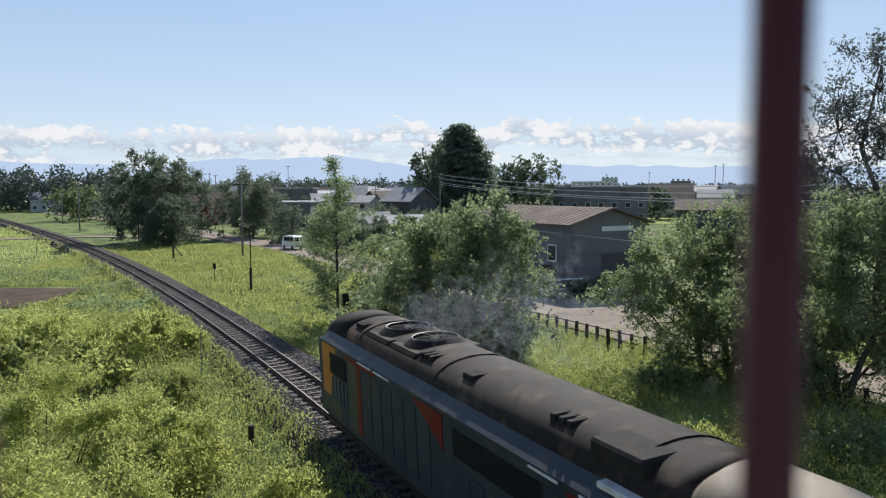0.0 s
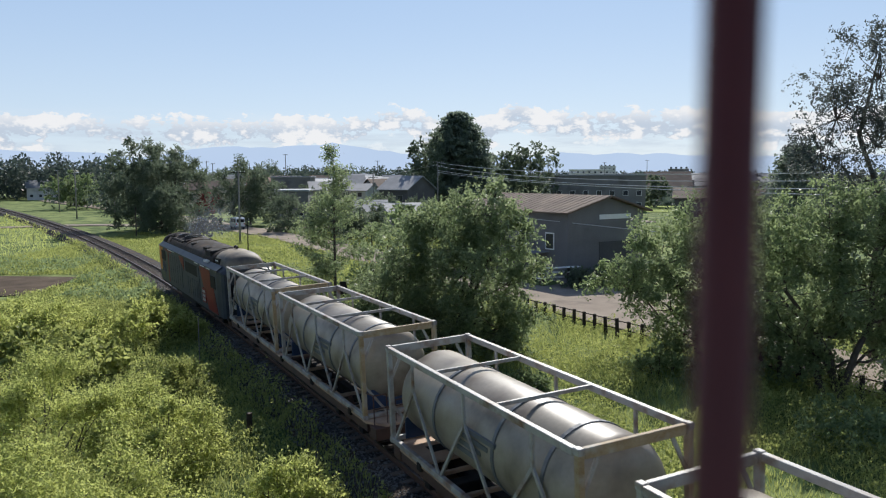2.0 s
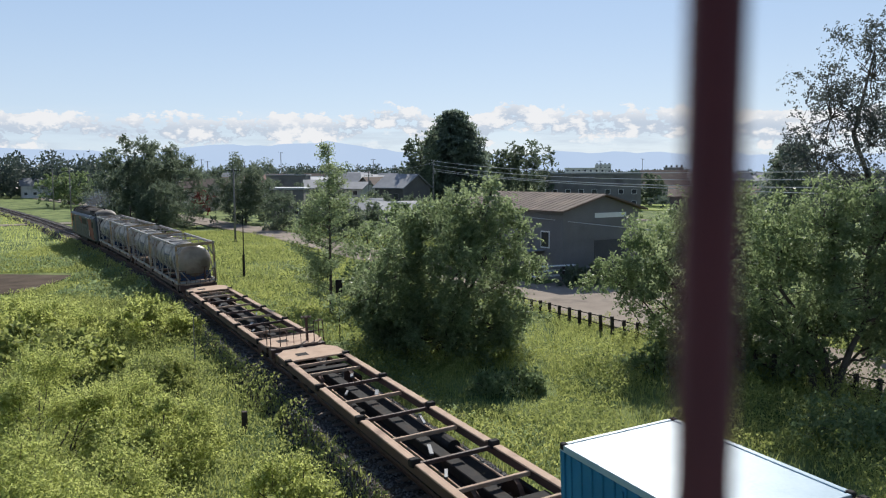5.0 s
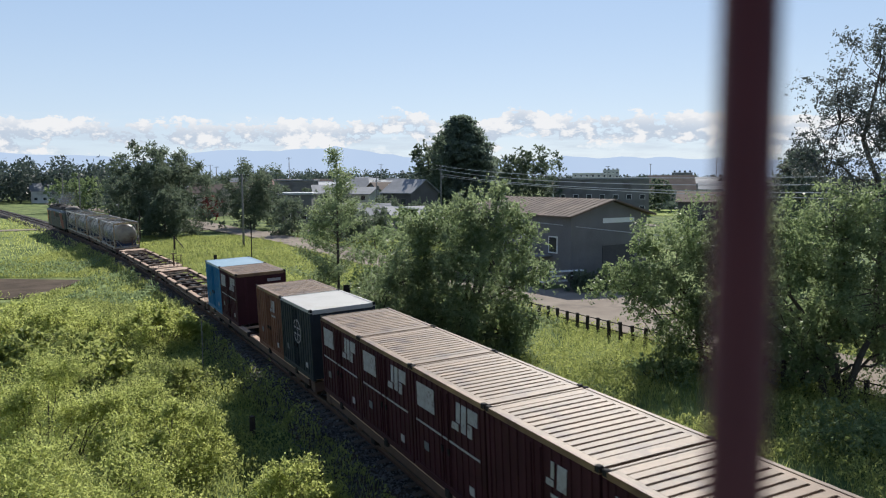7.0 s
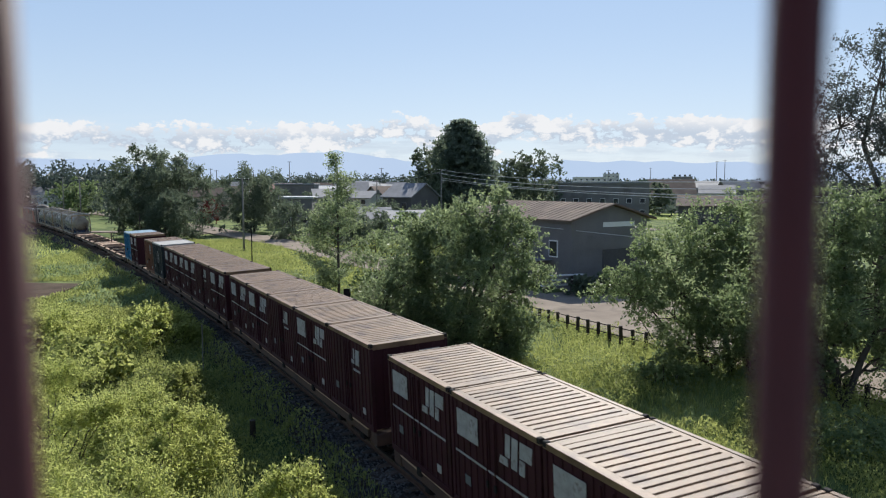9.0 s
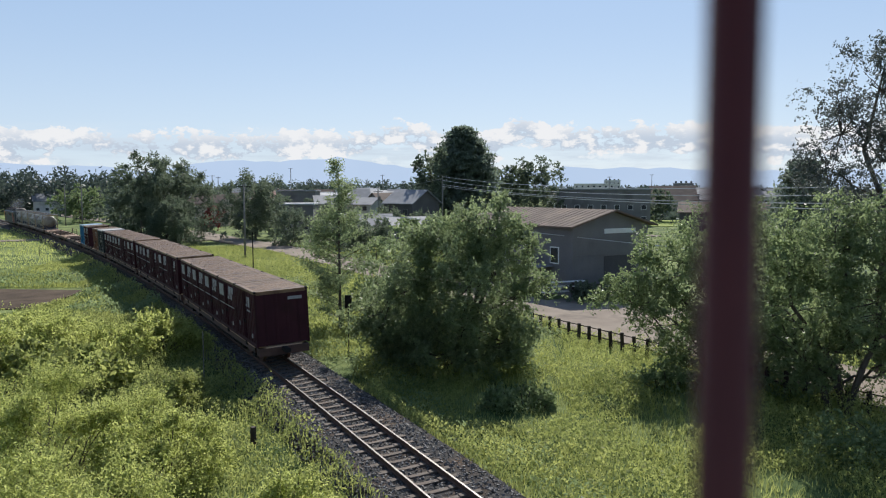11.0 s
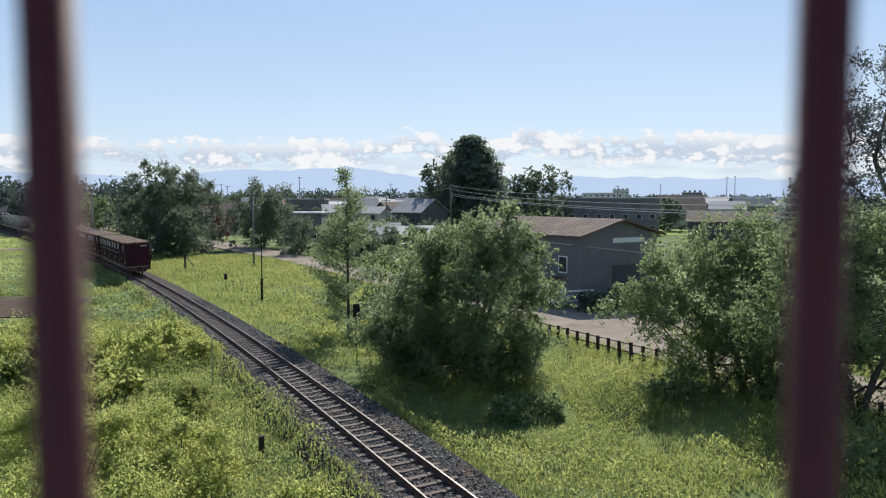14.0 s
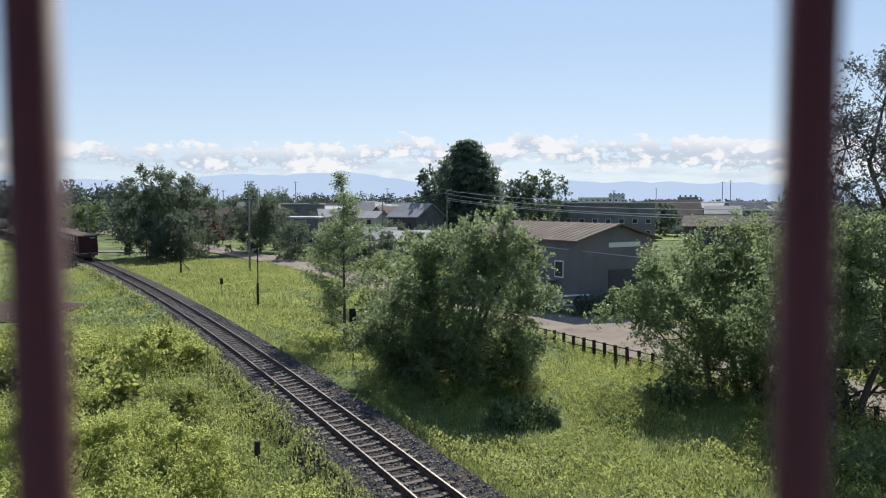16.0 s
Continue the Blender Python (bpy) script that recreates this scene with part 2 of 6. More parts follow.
def beam(bm, a, b, w, h):
    """A bar of rectangular section from a to b."""
    a, b = Vector(a), Vector(b)
    d = (b - a).normalized()
    s = d.cross(Vector((0, 0, 1)) if abs(d.z) < 0.95 else Vector((0, 1, 0))).normalized()
    t = s.cross(d)
    ring = [[bm.verts.new(p + s * i * w / 2 + t * j * h / 2) for i, j in ((-1, -1), (1, -1), (1, 1), (-1, 1))] for p in (a, b)]
    for i in range(4):
        j = (i + 1) % 4
        bm.faces.new((ring[0][i], ring[0][j], ring[1][j], ring[1][i]))
    bm.faces.new(ring[0][::-1])
    bm.faces.new(ring[1])
    return bm


def loft(bm, rings, closed=True, caps=True):
    """Join rings of equal length into a skin."""
    vs = [[bm.verts.new(p) for p in r] for r in rings]
    k = len(vs[0])
    for a, b in zip(vs, vs[1:]):
        for i in range(k if closed else k - 1):
            j = (i + 1) % k
            bm.faces.new((a[i], a[j], b[j], b[i]))
    if caps and closed:
        bm.faces.new(vs[0][::-1])
        bm.faces.new(vs[-1])
    bmesh.ops.recalc_face_normals(bm, faces=bm.faces)
    return bm


def quads(name, verts, material, parent=None, label="", kind="", corners=4):
    """One mesh of loose faces from an array of corners, shape (n, corners, 3)."""
    k = len(verts)
    me = bpy.data.meshes.new(name)
    me.vertices.add(k * corners)
    me.vertices.foreach_set("co", np.ascontiguousarray(verts, dtype=np.float32).ravel())
    me.loops.add(k * corners)
    me.loops.foreach_set("vertex_index", np.arange(k * corners, dtype=np.int32))
    me.polygons.add(k)
    me.polygons.foreach_set("loop_start", np.arange(0, k * corners, corners, dtype=np.int32))
    me.update(calc_edges=True)
    me.materials.append(material)
    ob = new(name, me)
    if parent:
        ob.parent = parent
    if label:
        ob["label"] = label
    if kind:
        ob["kind"] = kind
    return ob


def leaf_faces(rng, at, size, flat=0.35, lean=None):
    """Pointed leaves at the given places: shape (n, 4, 3)."""
    k = len(at)
    u = rng.normal(size=(k, 3))
    u[:, 2] -= flat
    u /= np.linalg.norm(u, axis=1, keepdims=True)
    w = rng.normal(size=(k, 3))
    w -= u * (u * w).sum(1, keepdims=True)
    w /= np.linalg.norm(w, axis=1, keepdims=True) + 1e-9
    s = (size * rng.uniform(0.6, 1.35, k))[:, None]
    return np.stack([at - u * s * 0.5, at + w * s * 0.27 - u * s * 0.05, at + u * s * 0.5, at - w * s * 0.27 - u * s * 0.05], 1)


# ================= the line of the track =================
def track_table():
    ss = np.arange(-120.0, 420.01, 0.5)
    sc = np.clip(ss, -40, 210)
    th = 0.449 + 0.001589 * sc - 7.38e-6 * sc ** 2 / 2 + (ss - sc) * 0.0002
    dx, dy = -np.sin(th), np.cos(th)
    x = np.concatenate([[0], np.cumsum((dx[1:] + dx[:-1]) / 2 * 0.5)])
    y = np.concatenate([[0], np.cumsum((dy[1:] + dy[:-1]) / 2 * 0.5)])
    i = int(np.argmin(np.abs(ss)))
    return ss, x - x[i] + 0.096, y - y[i] + 20.0, th


TS, TX, TY, TH = track_table()
CANT = radians(2.5)


def on_track(s, side=0.0, z=0.0):
    """A place on the line: metres along it, to its right, and up; the line leans into its bend."""
    x, y, h = (float(np.interp(s, TS, k)) for k in (TX, TY, TH))
    r = Vector((math.cos(h), math.sin(h), 0)) * math.cos(CANT) + Vector((0, 0, math.sin(CANT)))
    up = Vector((-math.cos(h) * math.sin(CANT), -math.sin(h) * math.sin(CANT), math.cos(CANT)))
    return Vector((x, y, 0)) + r * side + up * z


def track_pose(s):
    """The pose of a vehicle whose middle is at s: x to its right, y ahead, z up."""
    a, b = on_track(s - 6.8), on_track(s + 6.8)
    fw = (b - a).normalized()
    h = math.atan2(-fw.x, fw.y)
    return Matrix.Translation((a + b) / 2) @ Matrix.Rotation(h, 4, "Z") @ Matrix.Rotation(-CANT, 4, "Y")


def off_track(x, y):
    """Signed distance from the line, to the right positive."""
    x, y = np.asarray(x, float), np.asarray(y, float)
    i = np.argmin((TX[None, ::4] - x.ravel()[:, None]) ** 2 + (TY[None, ::4] - y.ravel()[:, None]) ** 2, 1) * 4
    return ((x.ravel() - TX[i]) * np.cos(TH[i]) + (y.ravel() - TY[i]) * np.sin(TH[i])).reshape(x.shape)
# ================= ground, track, roads =================
GZ = -0.8


def build_ground():
    def axis(lo, hi, step, far, grow):
        a = list(np.arange(lo, hi + 0.01, step))
        s, p = step, hi
        while p < far:
            s *= grow
            p += s
            a.append(p)
        s, p = step, lo
        while p > -far:
            s *= grow
            p -= s
            a.insert(0, p)
        return np.array(a)

    xs, ys = axis(-45, 30, 0.6, 4700, 1.25), axis(0, 95, 0.6, 4700, 1.25)
    X, Y = np.meshgrid(xs, ys)
    rng = np.random.default_rng(3)
    near = np.exp(-((X + 5) / 60) ** 2 - ((Y - 45) / 60) ** 2)
    o = np.abs(off_track(X, Y))
    Z = GZ + 0.07 * near * (rng.random(X.shape) - 0.5) - 0.12 * np.exp(-((o - 4.2) / 1.0) ** 2)
    Z += 0.10 * np.clip(near, 0, 1) * np.sin(X * 0.55 + Y * 0.3) * np.sin(Y * 0.4 - X * 0.2)
    me = bpy.data.meshes.new("ground")
    nx, ny = len(xs), len(ys)
    idx = np.arange(nx * ny).reshape(ny, nx)
    f = np.stack([idx[:-1, :-1], idx[:-1, 1:], idx[1:, 1:], idx[1:, :-1]], -1).reshape(-1, 4)
    me.from_pydata(np.stack([X, Y, Z], -1).reshape(-1, 3).tolist(), [], f.tolist())
    me.materials.append(M["grass_ground"])
    me.polygons.foreach_set("use_smooth", [True] * len(me.polygons))
    tagged(new("ground", me), "flat green meadow reaching to the horizon", "ground", kind="structure")


build_ground()


def ribbon(name, pts, width, z, material, label, category, thick=0.12):
    """A paved strip with thickness along a line of (x, y)."""
    bm = bmesh.new()
    rings = []
    P = [Vector((x, y, 0)) for x, y in pts]
    for i, p in enumerate(P):
        d = (P[min(i + 1, len(P) - 1)] - P[max(i - 1, 0)]).normalized()
        r = Vector((d.y, -d.x, 0))
        w = float(np.interp(i / (len(P) - 1), np.linspace(0, 1, len(width)), width)) if isinstance(width, list) else width
        a, b = p - r * w / 2, p + r * w / 2
        rings.append([(a.x, a.y, z - thick), (a.x, a.y, z), (b.x, b.y, z), (b.x, b.y, z - thick)])
    loft(bm, rings)
    return tagged(part(name, bm, material), label, category, kind="structure")


def smooth_line(pts, n=8):
    """Catmull-Rom through the points."""
    P = [Vector((*p, 0)) for p in pts]
    P = [P[0] * 2 - P[1]] + P + [P[-1] * 2 - P[-2]]
    out = []
    for i in range(1, len(P) - 2):
        for k in range(n):
            t = k / n
            a, b, c, d = P[i - 1:i + 3]
            q = 0.5 * (2 * b + (c - a) * t + (2 * a - 5 * b + 4 * c - d) * t * t + (3 * b - a - 3 * c + d) * t ** 3)
            out.append((q.x, q.y))
    out.append((P[-2].x, P[-2].y))
    return out


ROAD = smooth_line([(40, -4), (25.5, 20), (20.5, 29.5), (11, 47), (4, 61), (-8, 84), (-20.5, 108), (-34, 129), (-53, 160), (-85, 205), (-140, 280)])
ribbon("road", ROAD, 5.6, -0.62, M["asphalt"], "old grey asphalt lane beside the railway", "road", 0.3)
ribbon("pavement", smooth_line([(7.5, 58), (13, 52), (20, 50)]), [9, 8, 7], -0.626, M["asphalt"], "worn grey yard before the barn", "yard", 0.3)
ribbon("pavement", smooth_line([(-30, 123), (-20, 128), (0, 133), (40, 140)]), 4.0, -0.625, M["asphalt"], "side lane between the houses", "lane", 0.3)
ribbon("pavement", smooth_line([(-100, 60), (-72, 80), (-62, 87)]), [8, 8, 4], -0.7, M["soil"], "bare gravel yard beside the meadow", "yard", 0.2)
ribbon("pavement", smooth_line([(-80, 128), (-62, 138), (-40, 131)]), [4, 4, 4], -0.64, M["asphalt"], "grey lane crossing beyond the track", "lane", 0.25)
ribbon("soil_bed", smooth_line([(-85, 58.5), (-50, 60.2), (-30.3, 61.5)]), [17, 17, 10], -0.70, M["soil"], "dug brown soil bed in the meadow", "soil", 0.2)


M["field"] = surface("mown_field", (0.19, 0.25, 0.06), (0.30, 0.35, 0.10), 0.95, scale=0.2, fine=3.0, bump=0.5, dist=0.08, spec=0.1)
ribbon("field", smooth_line([(24, 196), (60, 190), (130, 176)]), [30, 34, 40], GZ + 0.14, M["field"], "bright mown field behind the barn", "field", 0.3)


def build_track():
    t = thing("railway_track", Matrix.Identity(4), "single track railway with concrete sleepers and shiny rails", "railway", kind="structure")
    rng = np.random.default_rng(11)
    # ballast bed
    rings = []
    for s in np.arange(-60, 330, 1.0):
        w = 0.12 * math.sin(s * 0.7) + 0.1 * math.sin(s * 1.9)
        row = [on_track(s, x, z) for x, z in ((-1.7, -0.195), (-1.05, -0.17), (-0.45, -0.215), (0.45, -0.215), (1.05, -0.17), (1.75, -0.195))]
        l, r = on_track(s, -2.3 - w), on_track(s, 2.7 + w)
        l.z, r.z = GZ - 0.05, GZ - 0.05
        rings.append([l, *row, r])
    bm = loft(bmesh.new(), rings, closed=False, caps=False)
    bed = part("ballast", bm, M["ballast"], t, "dark crushed stone ballast")
    bed["kind"] = "stuff"
    # loose stones over the bed
    k = 30000
    s = rng.uniform(-6, 46, k)
    x = rng.uniform(-2.3, 2.65, k)
    tri = []
    base = np.array([(1, 0, 0), (-1, 0, 0), (0, 1, 0), (0, -1, 0), (0, 0, 1)], float)
    for i in range(k):
        p = on_track(s[i], x[i])
        d = abs(x[i])
        z = float(np.interp(d, (0, 0.45, 1.05, 1.7, 2.5), (-0.215, -0.215, -0.17, -0.195, -0.80)))
        p = np.array((p.x, p.y, p.z + z))
        r = rng.uniform(0.024, 0.066)
        v = (base * r * rng.uniform(0.6, 1.3, (5, 1))) @ np.linalg.qr(rng.normal(size=(3, 3)))[0] + p
        for a, b in ((0, 2), (2, 1), (1, 3), (3, 0)):
            tri.append((v[a], v[b], v[4]))
    quads("loose_stones", np.array(tri), M["stone"], t, "loose grey ballast stones", "stuff", corners=3)
    # rails
    foot = [(-0.063, -0.153), (-0.063, -0.142), (-0.012, -0.125), (-0.009, -0.045), (-0.033, -0.035), (-0.033, -0.006), (0.033, -0.006), (0.033, -0.035), (0.009, -0.045), (0.012, -0.125), (0.063, -0.142), (0.063, -0.153)]
    head = [(-0.031, -0.0055), (-0.029, 0.0), (0.029, 0.0), (0.031, -0.0055)]
    steps = np.concatenate([np.arange(-60, 120, 1.5), np.arange(120, 330, 4.0)])
    for side in (-0.566, 0.566):
        rail = part("rail", loft(bmesh.new(), [[on_track(q, side + a, z) for a, z in foot] for q in steps]), M["rail_side"], t, "rusty rail")
        part("rail_head", loft(bmesh.new(), [[on_track(q, side + a, z) for a, z in head] for q in steps]), M["rail_head"], rail, "shiny worn running surface")
    # sleepers
    bm = bmesh.new()
    for x0, x1, z in ((-1.0, -0.3, -0.15), (0.3, 1.0, -0.15)):
        box(bm, x0, x1, -0.115, 0.115, -0.30, z, bevel=0.02)
    box(bm, -0.31, 0.31, -0.10, 0.10, -0.30, -0.175, bevel=0.015)
    first = None
    for i, q in enumerate(np.arange(-10, 178, 0.645)):
        if first is None:
            first = ob = part("sleeper", bm, M["sleeper"], t)
        else:
            ob = new("sleeper", first.data)
            ob.parent = t
        h = float(np.interp(q, TS, TH))
        p = on_track(q + rng.normal() * 0.01)
        ob.matrix_local = Matrix.Translation(p) @ Matrix.Rotation(h + rng.normal() * 0.008, 4, "Z") @ Matrix.Rotation(-CANT, 4, "Y")
    return t


build_track()


def build_mountains():
    """Far ranges behind the plain, their blue haze painted in as an even glow."""
    m = bpy.data.materials.new("far_haze_glow")
    m.use_nodes = True
    n, l = m.node_tree.nodes, m.node_tree.links
    n.clear()
    # emits the haze colour itself, so sun and shade don't show on it
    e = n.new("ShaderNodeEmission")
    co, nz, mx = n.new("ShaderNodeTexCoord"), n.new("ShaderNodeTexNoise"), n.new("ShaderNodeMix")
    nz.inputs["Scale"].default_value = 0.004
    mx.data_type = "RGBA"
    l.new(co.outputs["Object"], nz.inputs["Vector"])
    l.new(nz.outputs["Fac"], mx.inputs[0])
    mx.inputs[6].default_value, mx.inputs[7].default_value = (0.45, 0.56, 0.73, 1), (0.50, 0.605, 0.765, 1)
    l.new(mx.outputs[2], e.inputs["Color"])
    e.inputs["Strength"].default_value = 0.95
    o = n.new("ShaderNodeOutputMaterial")
    l.new(e.outputs[0], o.inputs["Surface"])
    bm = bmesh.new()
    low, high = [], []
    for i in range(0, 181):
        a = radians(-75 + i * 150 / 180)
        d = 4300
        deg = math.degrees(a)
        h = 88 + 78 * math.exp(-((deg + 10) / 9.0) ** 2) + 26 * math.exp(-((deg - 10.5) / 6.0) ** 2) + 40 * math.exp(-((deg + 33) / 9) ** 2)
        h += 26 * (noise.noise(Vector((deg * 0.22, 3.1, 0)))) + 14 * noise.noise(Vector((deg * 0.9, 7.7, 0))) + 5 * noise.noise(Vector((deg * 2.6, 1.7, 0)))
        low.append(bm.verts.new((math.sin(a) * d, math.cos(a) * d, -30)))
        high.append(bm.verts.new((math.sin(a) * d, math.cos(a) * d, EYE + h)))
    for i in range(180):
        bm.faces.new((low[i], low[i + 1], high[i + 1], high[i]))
    tagged(part("backdrop", bm, m), "mountain range with the far haze painted as pale blue glow", "mountains", kind="structure")


build_mountains()
# ================= the train =================
P_ = {}
P_["body_grey"] = surface("loco_grey", (0.026, 0.034, 0.045), (0.046, 0.056, 0.070), 0.5, scale=1.5, fine=25, bump=0.05, dirt=(0.07, 0.06, 0.05), dirt_scale=0.8, spec=0.12)
P_["soot"] = surface("sooty_roof", (0.010, 0.008, 0.007), (0.034, 0.026, 0.022), 0.75, spec=0.15, scale=1.3, fine=18, bump=0.12, dirt=(0.085, 0.058, 0.044), dirt_at=(0.54, 0.74), dirt_scale=1.6)
P_["cab_roof"] = surface("cab_roof_paint", (0.15, 0.118, 0.08), (0.26, 0.21, 0.145), 0.65, scale=1.2, fine=12, bump=0.05, dirt=(0.06, 0.054, 0.05), dirt_at=(0.46, 0.66), dirt_scale=0.8)
P_["gutter"] = surface("gutter_steel", (0.075, 0.085, 0.10), (0.13, 0.145, 0.165), 0.5, 0.0, scale=1, fine=15, bump=0.05)
P_["shoulder"] = surface("shoulder_paint", (0.022, 0.027, 0.035), (0.045, 0.052, 0.064), 0.5, scale=1.2, fine=18, bump=0.05, dirt=(0.075, 0.065, 0.055), dirt_at=(0.52, 0.8), dirt_scale=1.4, spec=0.3)
P_["red"] = surface("signal_red", (0.125, 0.013, 0.012), (0.185, 0.020, 0.016), 0.5, scale=1.5, fine=20, bump=0.05, dirt=(0.09, 0.014, 0.012), dirt_scale=1, spec=0.12)
P_["orange"] = surface("faded_orange", (0.44, 0.16, 0.035), (0.56, 0.24, 0.05), 0.5, scale=1.5, fine=20, bump=0.05, spec=0.12)
P_["olive"] = surface("olive_panel", (0.060, 0.068, 0.045), (0.095, 0.102, 0.068), 0.55, scale=1.5, fine=20, bump=0.05, spec=0.12)
P_["white"] = surface("dirty_white", (0.55, 0.54, 0.52), (0.72, 0.71, 0.69), 0.6, scale=2, fine=30, bump=0.05, dirt=(0.35, 0.32, 0.29), dirt_scale=1.5)
P_["glass"] = surface("dark_glazing", (0.010, 0.011, 0.013), (0.016, 0.017, 0.02), 0.6, bump=0, spec=0.06)
P_["frame"] = surface("tank_frame_paint", (0.26, 0.25, 0.235), (0.41, 0.395, 0.37), 0.5, scale=2.5, fine=30, bump=0.1, dirt=(0.17, 0.095, 0.055), dirt_at=(0.47, 0.70), dirt_scale=2.2)
P_["frame_rust"] = surface("tank_frame_rust", (0.24, 0.145, 0.06), (0.40, 0.31, 0.19), 0.7, scale=2.5, fine=30, bump=0.15, dirt=(0.40, 0.37, 0.32), dirt_at=(0.5, 0.7), dirt_scale=2.0)
P_["tank"] = surface("tank_shell", (0.25, 0.22, 0.175), (0.36, 0.315, 0.25), 0.40, scale=0.9, fine=12, bump=0.03, dirt=(0.13, 0.105, 0.08), dirt_at=(0.42, 0.66), dirt_scale=0.9)
P_["tank_blue"] = surface("tank_blue", (0.012, 0.030, 0.080), (0.020, 0.048, 0.115), 0.6, bump=0.03)
# deck plates are pale tan, the sills below them dark brown
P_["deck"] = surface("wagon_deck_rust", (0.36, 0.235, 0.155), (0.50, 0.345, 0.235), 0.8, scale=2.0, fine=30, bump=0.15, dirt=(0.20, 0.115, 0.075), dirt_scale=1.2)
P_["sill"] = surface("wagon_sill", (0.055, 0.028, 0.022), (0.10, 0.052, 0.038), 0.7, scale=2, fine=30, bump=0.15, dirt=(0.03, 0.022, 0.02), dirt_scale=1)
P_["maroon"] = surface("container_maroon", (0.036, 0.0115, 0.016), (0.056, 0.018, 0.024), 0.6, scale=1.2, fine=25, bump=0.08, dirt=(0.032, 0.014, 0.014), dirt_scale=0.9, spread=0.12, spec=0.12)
# weathered tan roof, with the sun's warm glare mixed into the base colour
P_["roof_sunlit_tan"] = surface("container_roof_sunlit", (0.145, 0.084, 0.045), (0.235, 0.148, 0.082), 0.55, scale=1.3, fine=22, bump=0.12, dirt=(0.085, 0.046, 0.032), dirt_at=(0.48, 0.72), dirt_scale=1.7, spread=0.16, spec=0.32)
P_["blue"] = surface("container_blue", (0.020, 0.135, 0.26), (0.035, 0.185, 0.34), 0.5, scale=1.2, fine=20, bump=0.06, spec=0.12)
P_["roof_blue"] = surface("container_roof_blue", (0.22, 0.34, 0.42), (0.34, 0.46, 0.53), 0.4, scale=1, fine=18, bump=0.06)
P_["navy"] = surface("container_navy", (0.018, 0.024, 0.030), (0.032, 0.040, 0.048), 0.5, scale=1.2, fine=20, bump=0.06, spec=0.12)
# pale roof whose base colour also carries the sun's white sheen
P_["roof_white"] = surface("container_roof_white", (0.34, 0.33, 0.31), (0.44, 0.43, 0.41), 0.65, scale=0.8, fine=14, bump=0.04, dirt=(0.33, 0.30, 0.26), dirt_scale=0.8)
P_["rusty"] = surface("container_rusty", (0.13, 0.058, 0.038), (0.20, 0.095, 0.06), 0.65, scale=1.6, fine=24, bump=0.1, dirt=(0.07, 0.035, 0.026), dirt_scale=1.3, spec=0.12)
P_["logo"] = surface("faded_white_marking", (0.25, 0.235, 0.235), (0.40, 0.385, 0.38), 0.7, scale=4, fine=40, bump=0.03, dirt=(0.15, 0.11, 0.11), dirt_at=(0.56, 0.76), dirt_scale=7)
P_["lamp_red"] = surface("tail_lamp", (0.5, 0.02, 0.02), (0.6, 0.03, 0.03), 0.2, bump=0)

TRAIN = []          # (thing, vehicle middle, local offset)


def rides(ob, middle, local=(0, 0, 0)):
    TRAIN.append((ob, middle, Matrix.Translation(local)))
    return ob


def wheelset_bogie(parent, y):
    bm = bmesh.new()
    for sx in (-1, 1):
        box(bm, sx * 0.86 - 0.07, sx * 0.86 + 0.07, y - 1.35, y + 1.35, 0.48, 0.66, bevel=0.02)
        for dy in (-1.05, 1.05):
            box(bm, sx * 0.86 - 0.11, sx * 0.86 + 0.11, y + dy - 0.15, y + dy + 0.15, 0.28, 0.58, bevel=0.02)
    box(bm, -0.9, 0.9, y - 0.2, y + 0.2, 0.55, 0.8, bevel=0.02)
    b = part("bogie", bm, M["iron"], parent, "dark iron bogie")
    for dy in (-1.05, 1.05):
        bm = bmesh.new()
        for sx in (-1, 1):
            tube(bm, (sx * 0.50, y + dy, 0.43), (sx * 0.63, y + dy, 0.43), 0.43, n=20)
            tube(bm, (sx * 0.50, y + dy, 0.43), (sx * 0.525, y + dy, 0.43), 0.455, n=20)
        tube(bm, (-0.9, y + dy, 0.43), (0.9, y + dy, 0.43), 0.07, n=8)
        part("wheelset", bm, M["rail_side"], b)


